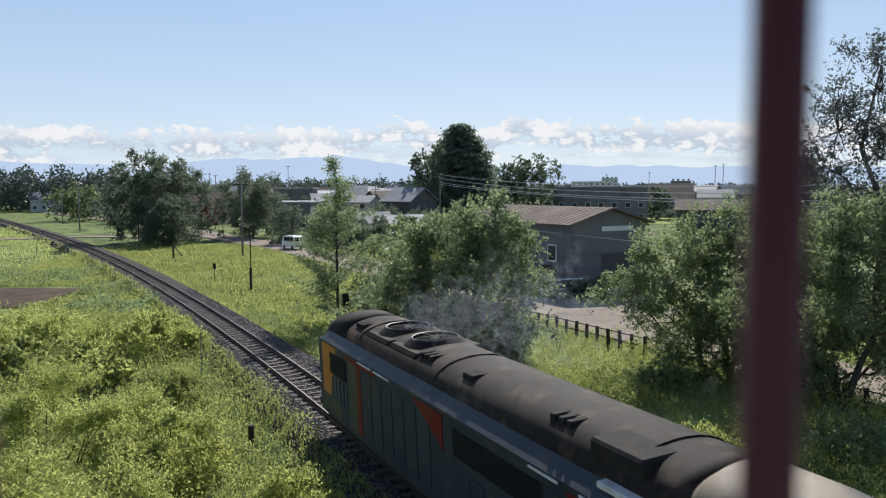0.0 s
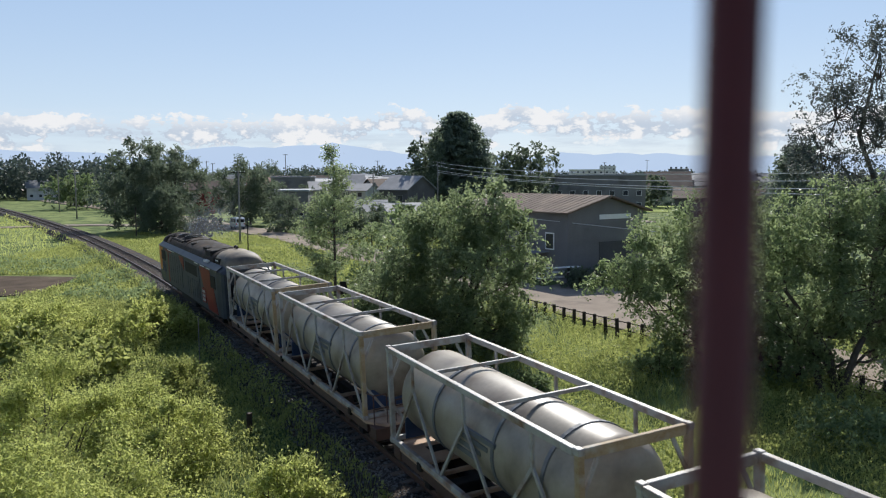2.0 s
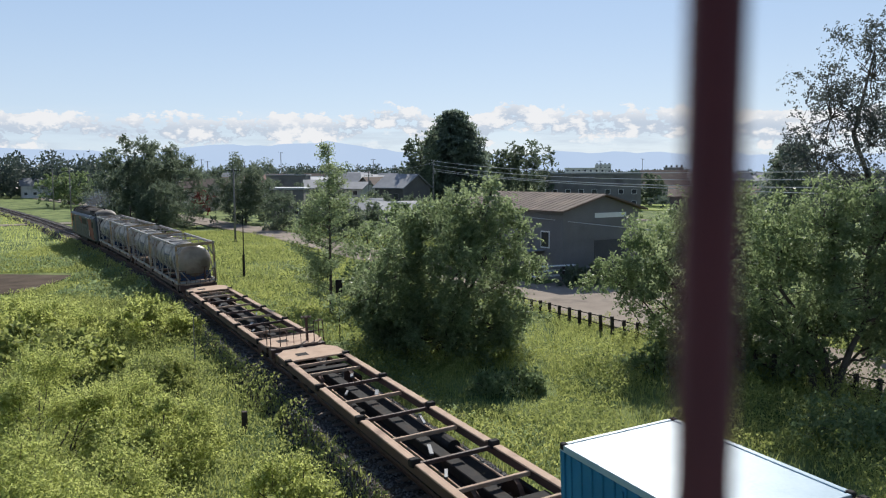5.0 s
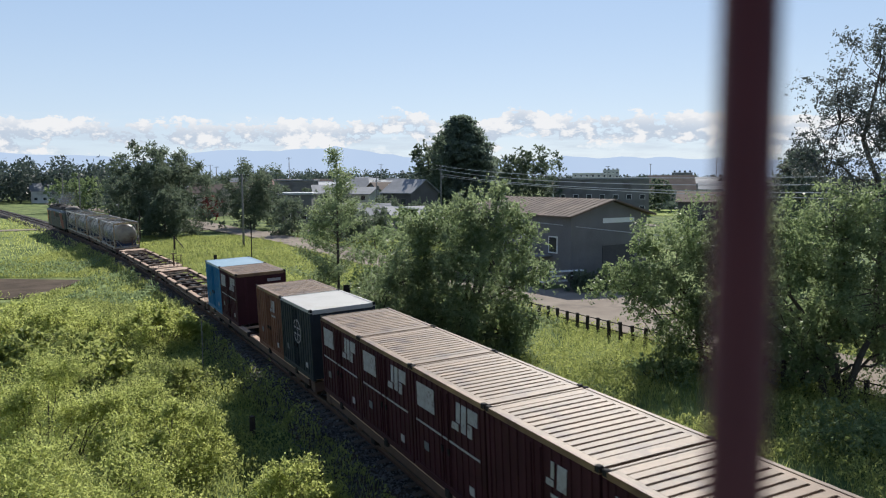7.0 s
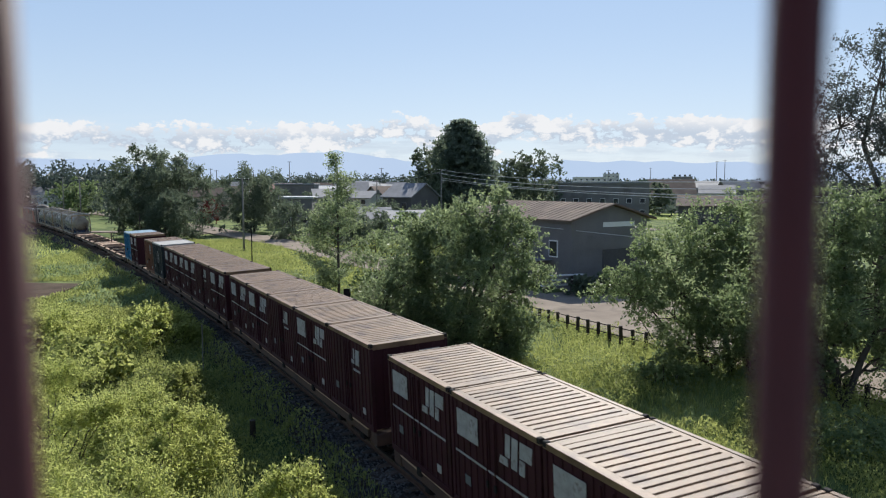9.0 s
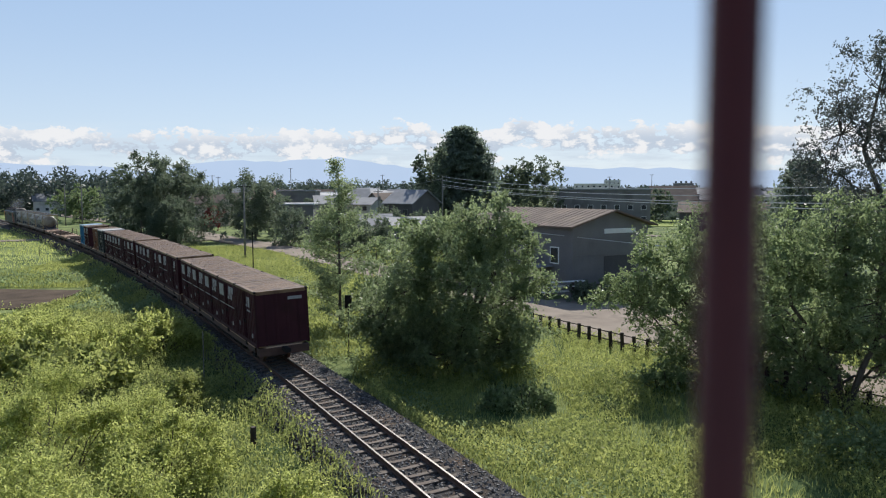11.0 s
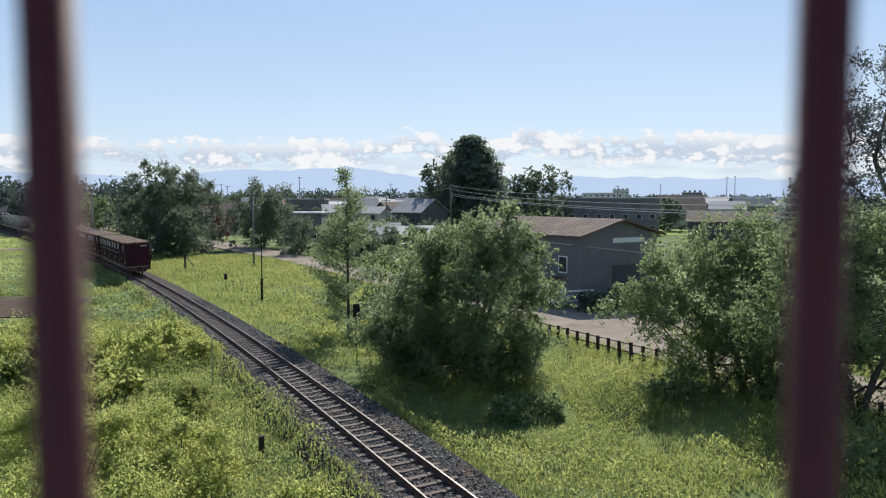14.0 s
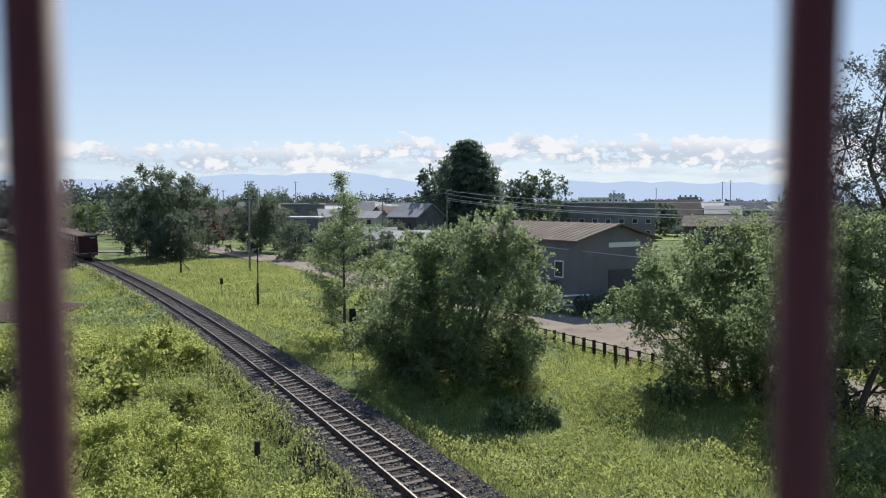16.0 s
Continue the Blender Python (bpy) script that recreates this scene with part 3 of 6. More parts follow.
def build_loco(middle):
    t = thing("diesel_locomotive", track_pose(middle), "grey diesel locomotive with red and orange panels and sooty roof", "locomotive")
    half, hw = 9.75, 1.40

    def ring(y, w, zt, eave, low=1.0):
        pts = [(-w, y, low), (-w, y, eave)]
        for i in range(1, 24):
            a = math.pi * (1 - i / 24)
            pts.append((w * math.cos(a) * 0.97, y, eave + (zt - eave) * math.sin(a) ** 0.75))
        return pts + [(w, y, eave), (w, y, low)]

    # side walls and round ends
    ys = [(-half, 1.22, 3.08), (-half + 0.25, 1.32, 3.15), (-half + 0.9, hw, 3.22), (half - 1.1, hw, 3.22), (half - 0.45, 1.33, 3.15), (half - 0.1, 1.20, 2.9), (half, 1.05, 2.6)]
    part("body", loft(bmesh.new(), [[(-w, y, 0.85), (-w, y, e), (w, y, e), (w, y, 0.85)] for y, w, e in ys]), P_["body_grey"], t, "grey painted body side")
    # roof in three lengths
    rear, main, front = (-half + 0.05, -half + 2.75), (-half + 2.75, half - 2.6), (half - 2.6, half - 0.12)

    def roof(name, spans, mat, label):
        return part(name, loft(bmesh.new(), [ring(y, w, z, e, e - 0.1) for y, w, z, e in spans]), mat, t, label, smooth=True)

    roof("rear_cab_roof", [(rear[0] + 0.16, 0.86, 3.56, 3.20), (rear[0] + 0.24, 0.92, 3.76, 3.28), (rear[0] + 0.42, 0.97, 3.92, 3.36), (rear[0] + 0.85, 1.0, 4.05, 3.42), (rear[0] + 1.4, 1.02, 4.10, 3.44), (rear[1] - 0.12, 1.02, 4.10, 3.44), (rear[1], 0.98, 4.0, 3.46)], P_["cab_roof"], "pale weathered cab roof")
    part("rear_brow", loft(bmesh.new(), [[(-w, y, 3.0), (-w * 0.98, y, z), (-w * 0.6, y, z + up), (w * 0.6, y, z + up), (w * 0.98, y, z), (w, y, 3.0)] for y, w, z, up in ((-half + 0.02, 1.20, 3.08, 0.16), (-half + 0.3, 1.33, 3.18, 0.24), (-half + 0.9, 1.40, 3.24, 0.26), (-half + 2.8, 1.40, 3.24, 0.26))]), P_["shoulder"], t, "dark curved brow round the cab roof")
    for sx in (-1, 1):
        hatch = part("roof_hatch", B(*sorted((sx * 0.80, sx * 1.05)), rear[1] - 1.15, rear[1] - 0.25, 3.40, 3.74, bevel=0.04), M["iron"], t, "black hatch in the cab roof side")
        part("hatch_bar", beam(bmesh.new(), (sx * 1.065, rear[1] - 1.0, 3.60), (sx * 1.065, rear[1] - 0.45, 3.60), 0.02, 0.05), P_["white"], hatch, "bright bare metal bar")
    r = roof("engine_roof", [(main[0], 1.05, 3.95, 3.46), (main[0] + 0.3, 1.12, 4.0, 3.42), (main[1], 1.12, 4.0, 3.42)], P_["soot"], "soot-black engine room roof")
    roof("front_cab_roof", [(front[0], 1.12, 4.0, 3.42), (front[1] - 1.0, 1.12, 3.97, 3.41), (front[1] - 0.6, 1.10, 3.86, 3.34), (front[1] - 0.25, 1.04, 3.62, 3.2), (front[1], 0.95, 3.3, 3.0)], P_["soot"], "dark cab roof")
    for sx in (-1, 1):
        bm = bmesh.new()
        loft(bm, [[(sx * 1.41, y, 3.13), (sx * 1.43, y, 3.22), (sx * 1.12, y, 3.44), (sx * 1.08, y, 3.30)] for y in (-half + 0.7, half - 1.0)])
        part("roof_shoulder", bm, P_["shoulder"], t, "dark grey sloping roof shoulder")
        for y0, y1 in ((-half + 2.2, -half + 3.0), (-half + 3.5, -half + 4.6), (-half + 5.2, -half + 6.1), (2.9, 4.0), (4.2, 5.2)):
            part("grab_rail", beam(bmesh.new(), (sx * 1.445, y0, 3.16), (sx * 1.445, y1, 3.16), 0.025, 0.045), P_["white"], t, "bright steel grab rail")
    # roof fittings
    for y in (3.1, 4.9):
        ring_ = lambda r_, z_: [(r_ * math.cos(2 * math.pi * i / 28), y + r_ * math.sin(2 * math.pi * i / 28), z_) for i in range(28)]
        bm = loft(bmesh.new(), [ring_(0.58, 3.85), ring_(0.60, 4.07), ring_(0.63, 4.075), ring_(0.95, 3.80)], caps=False)
        fan = part("fan_ring", bm, P_["soot"], r, "round radiator fan cowl")
        bm = bmesh.new()
        tube(bm, (0, y, 3.90), (0, y, 4.01), 0.6, n=28)
        for i in range(6):
            a = math.pi * i / 6
            beam(bm, (0.59 * math.cos(a), y + 0.59 * math.sin(a), 4.03), (-0.59 * math.cos(a), y - 0.59 * math.sin(a), 4.03), 0.03, 0.02)
        part("fan_grille", bm, M["iron"], r)
        rim = bmesh.new()
        for i in range(28):
            a, b = 2 * math.pi * i / 28, 2 * math.pi * (i + 1) / 28
            tube(rim, (0.605 * math.cos(a), y + 0.605 * math.sin(a), 4.078), (0.605 * math.cos(b), y + 0.605 * math.sin(b), 4.078), 0.016, n=5, cap=False)
        part("fan_rim", rim, P_["gutter"], fan, "worn bright rim")
        part("fan_plinth", B(-0.98, 0.98, y - 0.86, y + 0.86, 3.70, 3.90, bevel=0.08), P_["soot"], r, "raised sooty fan plinth")
    for y, l in ((-3.8, 0.5), (6.6, 0.4), (1.9, 0.5), (-0.3, 0.3)):
        bm = bmesh.new()
        for k in (-0.5, 0, 0.5):
            box(bm, -0.95 + 0.1, -0.35, y + k * l - 0.08, y + k * l + 0.08, 3.78, 3.92 + 0.04, bevel=0.02)
        part("roof_vent", bm, M["iron"], r)
    for y in (-5.8, 0.9, 6.0):
        bm = bmesh.new()
        for i in range(11):
            a = math.pi * (0.06 + 0.88 * i / 11)
            b = math.pi * (0.06 + 0.88 * (i + 1) / 11)
            f = lambda q: (1.13 * math.cos(q) * 0.97, y, 3.43 + 0.59 * math.sin(q) ** 0.75)
            beam(bm, f(a), f(b), 0.06, 0.03)
        part("roof_seam", bm, P_["soot"], r)
    part("roof_box", B(-1.05, -0.2, -6.2, -4.9, 3.60, 3.98, bevel=0.05), M["iron"], r)
    part("duct", B(-1.30, -1.02, -6.3, -5.4, 3.36, 3.47, bevel=0.02), P_["white"], r, "bright bare metal duct")
    bm = bmesh.new()
    tube(bm, (0.05, -7.6, 3.95), (0.05, -7.6, 4.22), 0.05)
    tube(bm, (0.05, -7.75, 4.2), (0.05, -7.35, 4.2), 0.06, 0.1)
    part("horn", bm, M["iron"], t, "black air horn")
    # side panels on the side facing the bank, and its twin
    for sx in (-1, 1):
        def panel(name, y0, y1, z0, z1, mat, label="", proud=0.012):
            a, b = sorted((sx * (hw - 0.02), sx * (hw + proud)))
            return part(name, B(a, b, y0, y1, z0, z1, bevel=0.004), mat, t, label)
        panel("cab_panel", 7.0, 8.6, 1.0, 3.1, P_["olive"], "olive green cab side")
        panel("cab_stripe", 7.95, 8.68, 1.55, 3.16, P_["orange"], "orange cab corner", 0.018)
        corner = [(7.3, 3.14), (7.95, 3.14), (7.95, 1.7), (7.72, 2.2)]
        part("cab_flash", loft(bmesh.new(), [[(x, y, z) for y, z in corner] for x in (sx * (hw - 0.02), sx * (hw + 0.016))]), P_["orange"], t, "slanting orange flash")
        panel("stripe", 4.0, 6.35, 3.0, 3.14, P_["red"], "thin red stripe under the roof", 0.025)
        flash = [(-0.1, 3.1), (1.5, 3.1), (0.2, 2.5), (-0.1, 2.3)]
        part("red_flash", loft(bmesh.new(), [[(x, y, z) for y, z in flash] for x in (sx * (hw - 0.02), sx * (hw + 0.024))]), P_["red"], t, "slanting red flash")
        panel("cab_window", 6.4, 7.9, 2.3, 2.95, P_["glass"], "dark side window", 0.022)
        panel("door", 5.5, 6.2, 1.0, 3.05, P_["olive"], "olive side door")
        panel("stripe", 5.15, 5.5, 1.0, 3.05, P_["red"], "red stripe")
        panel("stripe", -0.1, 0.5, 2.55, 3.08, P_["red"], "red stripe")
        for i in range(6):
            panel("louvre_panel", 0.6 + i * 0.75, 1.28 + i * 0.75, 1.15, 2.95, P_["body_grey"], "", 0.02)
        for i in range(8):
            panel("louvre_slat", 6.45 + i * 0.17, 6.53 + i * 0.17, 1.5, 2.2, P_["gutter"] if i % 2 == 0 else P_["body_grey"], "", 0.03)
        panel("side_window", -4.1, -0.6, 2.35, 2.95, P_["glass"], "long dark side window", 0.02)
        for i in range(6):
            panel("louvre_panel", -4.4 + i * 0.62, -3.85 + i * 0.62, 1.1, 2.1, P_["body_grey"], "", 0.02)
        band = [(-8.75, 0.92), (-6.6, 0.92), (-5.6, 2.0), (-4.7, 3.08), (-7.2, 3.08), (-8.0, 2.2)]
        part("red_band", loft(bmesh.new(), [[(x, y, z) for y, z in band] for x in (sx * (hw - 0.02), sx * (hw + 0.014))]), P_["red"], t, "slanting red band on the rear cab side")
        panel("cab_side_window", -8.5, -7.4, 2.2, 2.85, P_["glass"], "dark cab window", 0.022)
        pl = panel("name_board", -6.1, -5.2, 1.15, 1.95, P_["red"], "red board with plain white bars", 0.03)
        bm = bmesh.new()
        for k in range(3):
            a, b = sorted((sx * (hw + 0.03), sx * (hw + 0.04)))
            box(bm, a, b, -6.0 + k * 0.05, -5.3, 1.24 + k * 0.22, 1.38 + k * 0.22)
        part("lettering_bar", bm, P_["logo"], pl)
        panel("cab_door", -4.55, -4.0, 1.0, 2.95, P_["body_grey"], "grey cab door", 0.02)
    # ends
    for sy, c in ((1, P_["orange"]), (-1, P_["body_grey"])):
        e = half if sy > 0 else half
        a, b = sorted((sy * (e - 0.2), sy * (e + 0.015)))
        part("end_panel", B(-1.03, 1.03, a, b, 1.0, 1.75, bevel=0.03), c, t, "end skirt")
        part("windscreen", B(-1.0, 1.0, a, b, 1.9, 2.55, bevel=0.04), P_["glass"], t, "dark windscreen")
        a, b = sorted((sy * (e - 0.1), sy * (e + 0.25)))
        part("buffer_beam", B(-1.2, 1.2, a, b, 0.75, 1.0, bevel=0.03), M["iron"], t)
        a, b = sorted((sy * e, sy * (e + 0.45)))
        part("coupler", B(-0.14, 0.14, a, b, 0.78, 0.98, bevel=0.03), M["iron"], t)
        for sx in (-1, 1):
            part("headlight", tube(bmesh.new(), (sx * 0.75, sy * (e - 0.02), 1.4), (sx * 0.75, sy * (e + 0.05), 1.4), 0.12, n=14), P_["white"], t, "round headlight")
    part("fuel_tank", B(-1.25, 1.25, -2.2, 2.2, 0.3, 0.86, bevel=0.08), M["iron"], t, "black fuel tank")
    for y in (-6.6, 0.0, 6.6):
        if y:
            wheelset_bogie(t, y)
    part("skirt", B(-1.36, 1.36, -8.6, 8.6, 0.7, 0.86, bevel=0.02), M["iron"], t)
    return rides(t, middle)


def build_wagon():
    """A flat container wagon; deck at one metre."""
    t = thing("flat_wagon", Matrix.Identity(4), "rusty brown flat container wagon with an open frame", "wagon", "flat wagons of the train")
    h = 9.35
    deck = 1.0
    for sx in (-1, 1):
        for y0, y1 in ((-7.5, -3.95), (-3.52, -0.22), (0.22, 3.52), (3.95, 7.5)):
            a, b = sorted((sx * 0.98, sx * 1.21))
            part("side_plate", B(a, b, y0, y1, deck - 0.05, deck, bevel=0.012), P_["deck"], t, "pale brown deck edge")
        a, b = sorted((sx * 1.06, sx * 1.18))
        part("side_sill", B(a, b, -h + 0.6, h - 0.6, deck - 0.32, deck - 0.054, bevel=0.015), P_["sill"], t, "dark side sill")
        for y in (-7.48, -3.74, 0, 3.74, 7.48):
            a, b = sorted((sx * 1.0, sx * 1.26))
            part("corner_lock", B(a, b, y - 0.10, y + 0.10, deck - 0.14, deck + 0.07, bevel=0.02), M["iron"], t, "black container lock")
    # end plates taper to the couplers
    for sy in (-1, 1):
        bm = bmesh.new()
        pts = [(-1.21, 7.52), (1.21, 7.52), (1.21, 8.75), (0.82, 9.35), (-0.82, 9.35), (-1.21, 8.75)]
        loft(bm, [[(x, sy * y, z) for x, y in pts] for z in (deck - 0.06, deck)])
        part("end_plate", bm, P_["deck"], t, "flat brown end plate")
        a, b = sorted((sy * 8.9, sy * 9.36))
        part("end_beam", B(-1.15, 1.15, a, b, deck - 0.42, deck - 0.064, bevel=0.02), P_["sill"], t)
        a, b = sorted((sy * 9.3, sy * 9.95))
        part("coupler", B(-0.13, 0.13, a, b, 0.76, 0.95, bevel=0.03), M["iron"], t)
        wheelset_bogie(t, sy * 6.6)
    part("centre_sill", B(-0.17, 0.17, -9.0, 9.0, deck - 0.55, deck - 0.28, bevel=0.02), M["iron"], t, "dark centre sill")
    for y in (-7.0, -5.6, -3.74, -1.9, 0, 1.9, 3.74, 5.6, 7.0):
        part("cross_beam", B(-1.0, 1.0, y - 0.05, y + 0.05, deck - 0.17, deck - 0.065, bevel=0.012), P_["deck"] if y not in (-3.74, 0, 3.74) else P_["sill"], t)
    for x in (-0.55, 0.62):
        bm = bmesh.new()
        tube(bm, (x, -5.4, deck - 0.36), (x, 5.4, deck - 0.36), 0.03)
        part("brake_pipe", bm, P_["deck"], t)
    part("air_tank", tube(bmesh.new(), (0.55, -2.6, 0.62), (0.55, -1.5, 0.62), 0.2, n=14), M["iron"], t)
    part("air_tank", tube(bmesh.new(), (-0.6, 1.2, 0.60), (-0.6, 2.4, 0.60), 0.17, n=14), M["iron"], t)
    for x0, y0, l_, w_ in ((-0.7, -4.6, 0.5, 0.08), (-0.35, -3.1, 0.7, 0.1), (0.35, 2.4, 0.6, 0.12), (0.5, -0.9, 0.9, 0.07), (-0.5, 3.0, 0.5, 0.07), (0.4, 4.9, 0.6, 0.1)):
        part("brake_lever", beam(bmesh.new(), (x0, y0, deck - 0.22), (x0 + 0.25, y0 + l_, deck - 0.25), w_, 0.05), P_["gutter"], t, "worn steel brake lever")
    # openings are only dark patches on the plate, painted as their inner shade
    for y_ in (-8.3, 8.3):
        part("plate_opening", B(-0.6, -0.15, y_ - 0.22, y_ + 0.22, deck + 0.002, deck + 0.006), M["iron"], t, "dark patch for the shade in a deck opening")
    # dark sheet added to stand for the shade inside the open frame
    part("shade_sheet", B(-0.9, 0.9, -4.9, 4.9, 0.38, 0.42), M["iron"], t)
    # rear platform with rail and handwheel
    y = -9.2
    railing = part("end_railing", tube(bmesh.new(), (-1.12, y, deck + 0.45), (1.12, y, deck + 0.45), 0.018), P_["sill"], t, "thin brown platform railing")

    def bar(name, p, q, r):
        part(name, tube(bmesh.new(), p, q, r), P_["sill"], railing)

    for x in (-1.12, -0.72, 0.72, 1.12):
        bar("rail_post", (x, y, deck - 0.02), (x, y, deck + 0.85), 0.02)
    for x0, x1, z in ((-1.12, -0.72, 0.85), (0.72, 1.12, 0.85), (-0.72, 0.72, 0.62)):
        bar("hand_rail", (x0, y, deck + z), (x1, y, deck + z), 0.02)
    for x in (-0.45, -0.15, 0.15, 0.45):
        bar("baluster", (x, y, deck - 0.02), (x, y, deck + 0.62), 0.014)
    for x in (-1.12, 1.12):
        bar("hand_rail", (x, y, deck + 0.85), (x, y + 0.55, deck + 0.80), 0.02)
        bar("rail_post", (x, y + 0.55, deck + 0.80), (x, y + 0.55, deck - 0.02), 0.02)
    bm = bmesh.new()
    tube(bm, (0.55, -8.8, deck), (0.55, -8.8, deck + 0.95), 0.06)
    for i in range(14):
        a, b = 2 * math.pi * i / 14, 2 * math.pi * (i + 1) / 14
        tube(bm, (0.55 + 0.2 * math.cos(a), -8.8 + 0.2 * math.sin(a), deck + 0.98), (0.55 + 0.2 * math.cos(b), -8.8 + 0.2 * math.sin(b), deck + 0.98), 0.02, n=5)
    tube(bm, (0.35, -8.8, deck + 0.98), (0.75, -8.8, deck + 0.98), 0.015)
    tube(bm, (0.55, -9.0, deck + 0.98), (0.55, -8.6, deck + 0.98), 0.015)
    part("handbrake_wheel", bm, P_["sill"], t, "handbrake column and wheel")
    return t


def build_tank():
    """A cream tank in an open white frame, 8.55 m long."""
    t = thing("tank_container", Matrix.Identity(4), "cream tank container in a dirty white steel frame", "tank container", "tank containers on the train")
    hl, hw, ht = 4.27, 1.219, 2.59
    for sx in (-1, 1):
        for sy in (-1, 1):
            x, y = sx * (hw - 0.06), sy * (hl - 0.07)
            part("corner_post", B(x - 0.06, x + 0.06, y - 0.07, y + 0.07, 0.1, ht - 0.1, bevel=0.01), P_["frame"] if sy > 0 else P_["frame_rust"], t, "rust-streaked corner post")
            for z in (0.0, ht - 0.12):
                part("corner_casting", B(x - 0.075 if sx < 0 else x - 0.065, x + 0.065 if sx < 0 else x + 0.075, y - 0.085, y + 0.085, z, z + 0.125, bevel=0.015), P_["frame"], t)
        x = sx * (hw - 0.05)
        part("top_rail", B(x - 0.07, x + 0.05, -hl + 0.16, hl - 0.16, ht - 0.15, ht - 0.01, bevel=0.01), P_["frame"], t, "white top rail")
        part("bottom_rail", B(x - 0.06, x + 0.06, -hl + 0.16, hl - 0.16, 0.02, 0.16, bevel=0.01), P_["frame"], t, "white bottom rail")
        for i in range(3):
            y0 = -hl + 0.2 + i * 2.72
            bm = bmesh.new()
            beam(bm, (x, y0, 0.15), (x, y0 + 1.3, 1.75), 0.05, 0.08)
            beam(bm, (x, y0 + 2.6, 0.15), (x, y0 + 1.3, 1.75), 0.05, 0.08)
            beam(bm, (x, y0 + 1.3, 1.72), (x, y0 + 1.3, ht - 0.12), 0.05, 0.08)
            part("side_brace", bm, P_["frame"], t)
    for sy in (-1, 1):
        y = sy * (hl - 0.07)
        part("end_rail", B(-hw + 0.14, hw - 0.14, y - 0.05, y + 0.05, ht - 0.20, ht - 0.012, bevel=0.01), P_["frame"] if sy > 0 else P_["frame_rust"], t, "stained end rail")
        part("end_rail", B(-hw + 0.14, hw - 0.14, y - 0.05, y + 0.05, 0.02, 0.15, bevel=0.01), P_["frame"], t)
        for sx in (-1, 1):
            part("end_brace", beam(bmesh.new(), (sx * (hw - 0.12), y, 0.95), (sx * 0.5, y, 0.15), 0.05, 0.07), P_["frame"], t)
            part("end_brace", beam(bmesh.new(), (sx * (hw - 0.12), y, 1.75), (sx * 0.75, y, ht - 0.12), 0.05, 0.07), P_["frame"], t)
        part("lower_shield", B(-0.95, 0.95, y - sy * 0.35 - 0.02, y - sy * 0.35 + 0.02, 0.15, 0.72, bevel=0.01), P_["tank_blue"], t, "dark blue lower shield")
    for y in (-1.4, 1.4):
        part("top_cross_bar", B(-hw + 0.1, hw - 0.1, y - 0.035, y + 0.035, ht - 0.10, ht - 0.02, bevel=0.008), P_["frame"], t, "white cross bar")
    rings = []
    zc = 1.33
    L = hl - 0.55
    prof = [(k * (L + a), r) for k, a, r in ((-1, 0.36, 0.12), (-1, 0.33, 0.5), (-1, 0.24, 0.82), (-1, 0.10, 1.0), (-1, -0.1, 1.09), (1, -0.1, 1.09), (1, 0.10, 1.0), (1, 0.24, 0.82), (1, 0.33, 0.5), (1, 0.36, 0.12))]
    for y, r in prof:
        rings.append([(r * math.cos(2 * math.pi * i / 36), y, zc + r * math.sin(2 * math.pi * i / 36)) for i in range(36)])
    shell = part("tank", loft(bmesh.new(), rings), P_["tank"], t, "smooth cream tank shell", smooth=True)
    for y in (-2.9, -1.1, 1.7):
        ring = lambda r, y_: [(r * math.cos(2 * math.pi * i / 36), y_, zc + r * math.sin(2 * math.pi * i / 36)) for i in range(36)]
        bm = loft(bmesh.new(), [ring(1.08, y - 0.05), ring(1.115, y - 0.05), ring(1.115, y + 0.05), ring(1.08, y + 0.05)], caps=False)
        part("band", bm, P_["gutter"], shell, "grey steel band")
    # markings as plain shapes
    for sx in (-1, 1):
        bm = bmesh.new()
        for k in range(4):
            z = 1.55 - 0.17 * k
            x = sx * (0.985 - 0.03 * k * 0)
            a, b = sorted((sx * 1.03, sx * 1.1))
            box(bm, a, b, -1.2 + 0.3 * k, 0.2 + 0.1 * k, z, z + 0.1)
        part("marking", bm, P_["gutter"], shell)
    return t


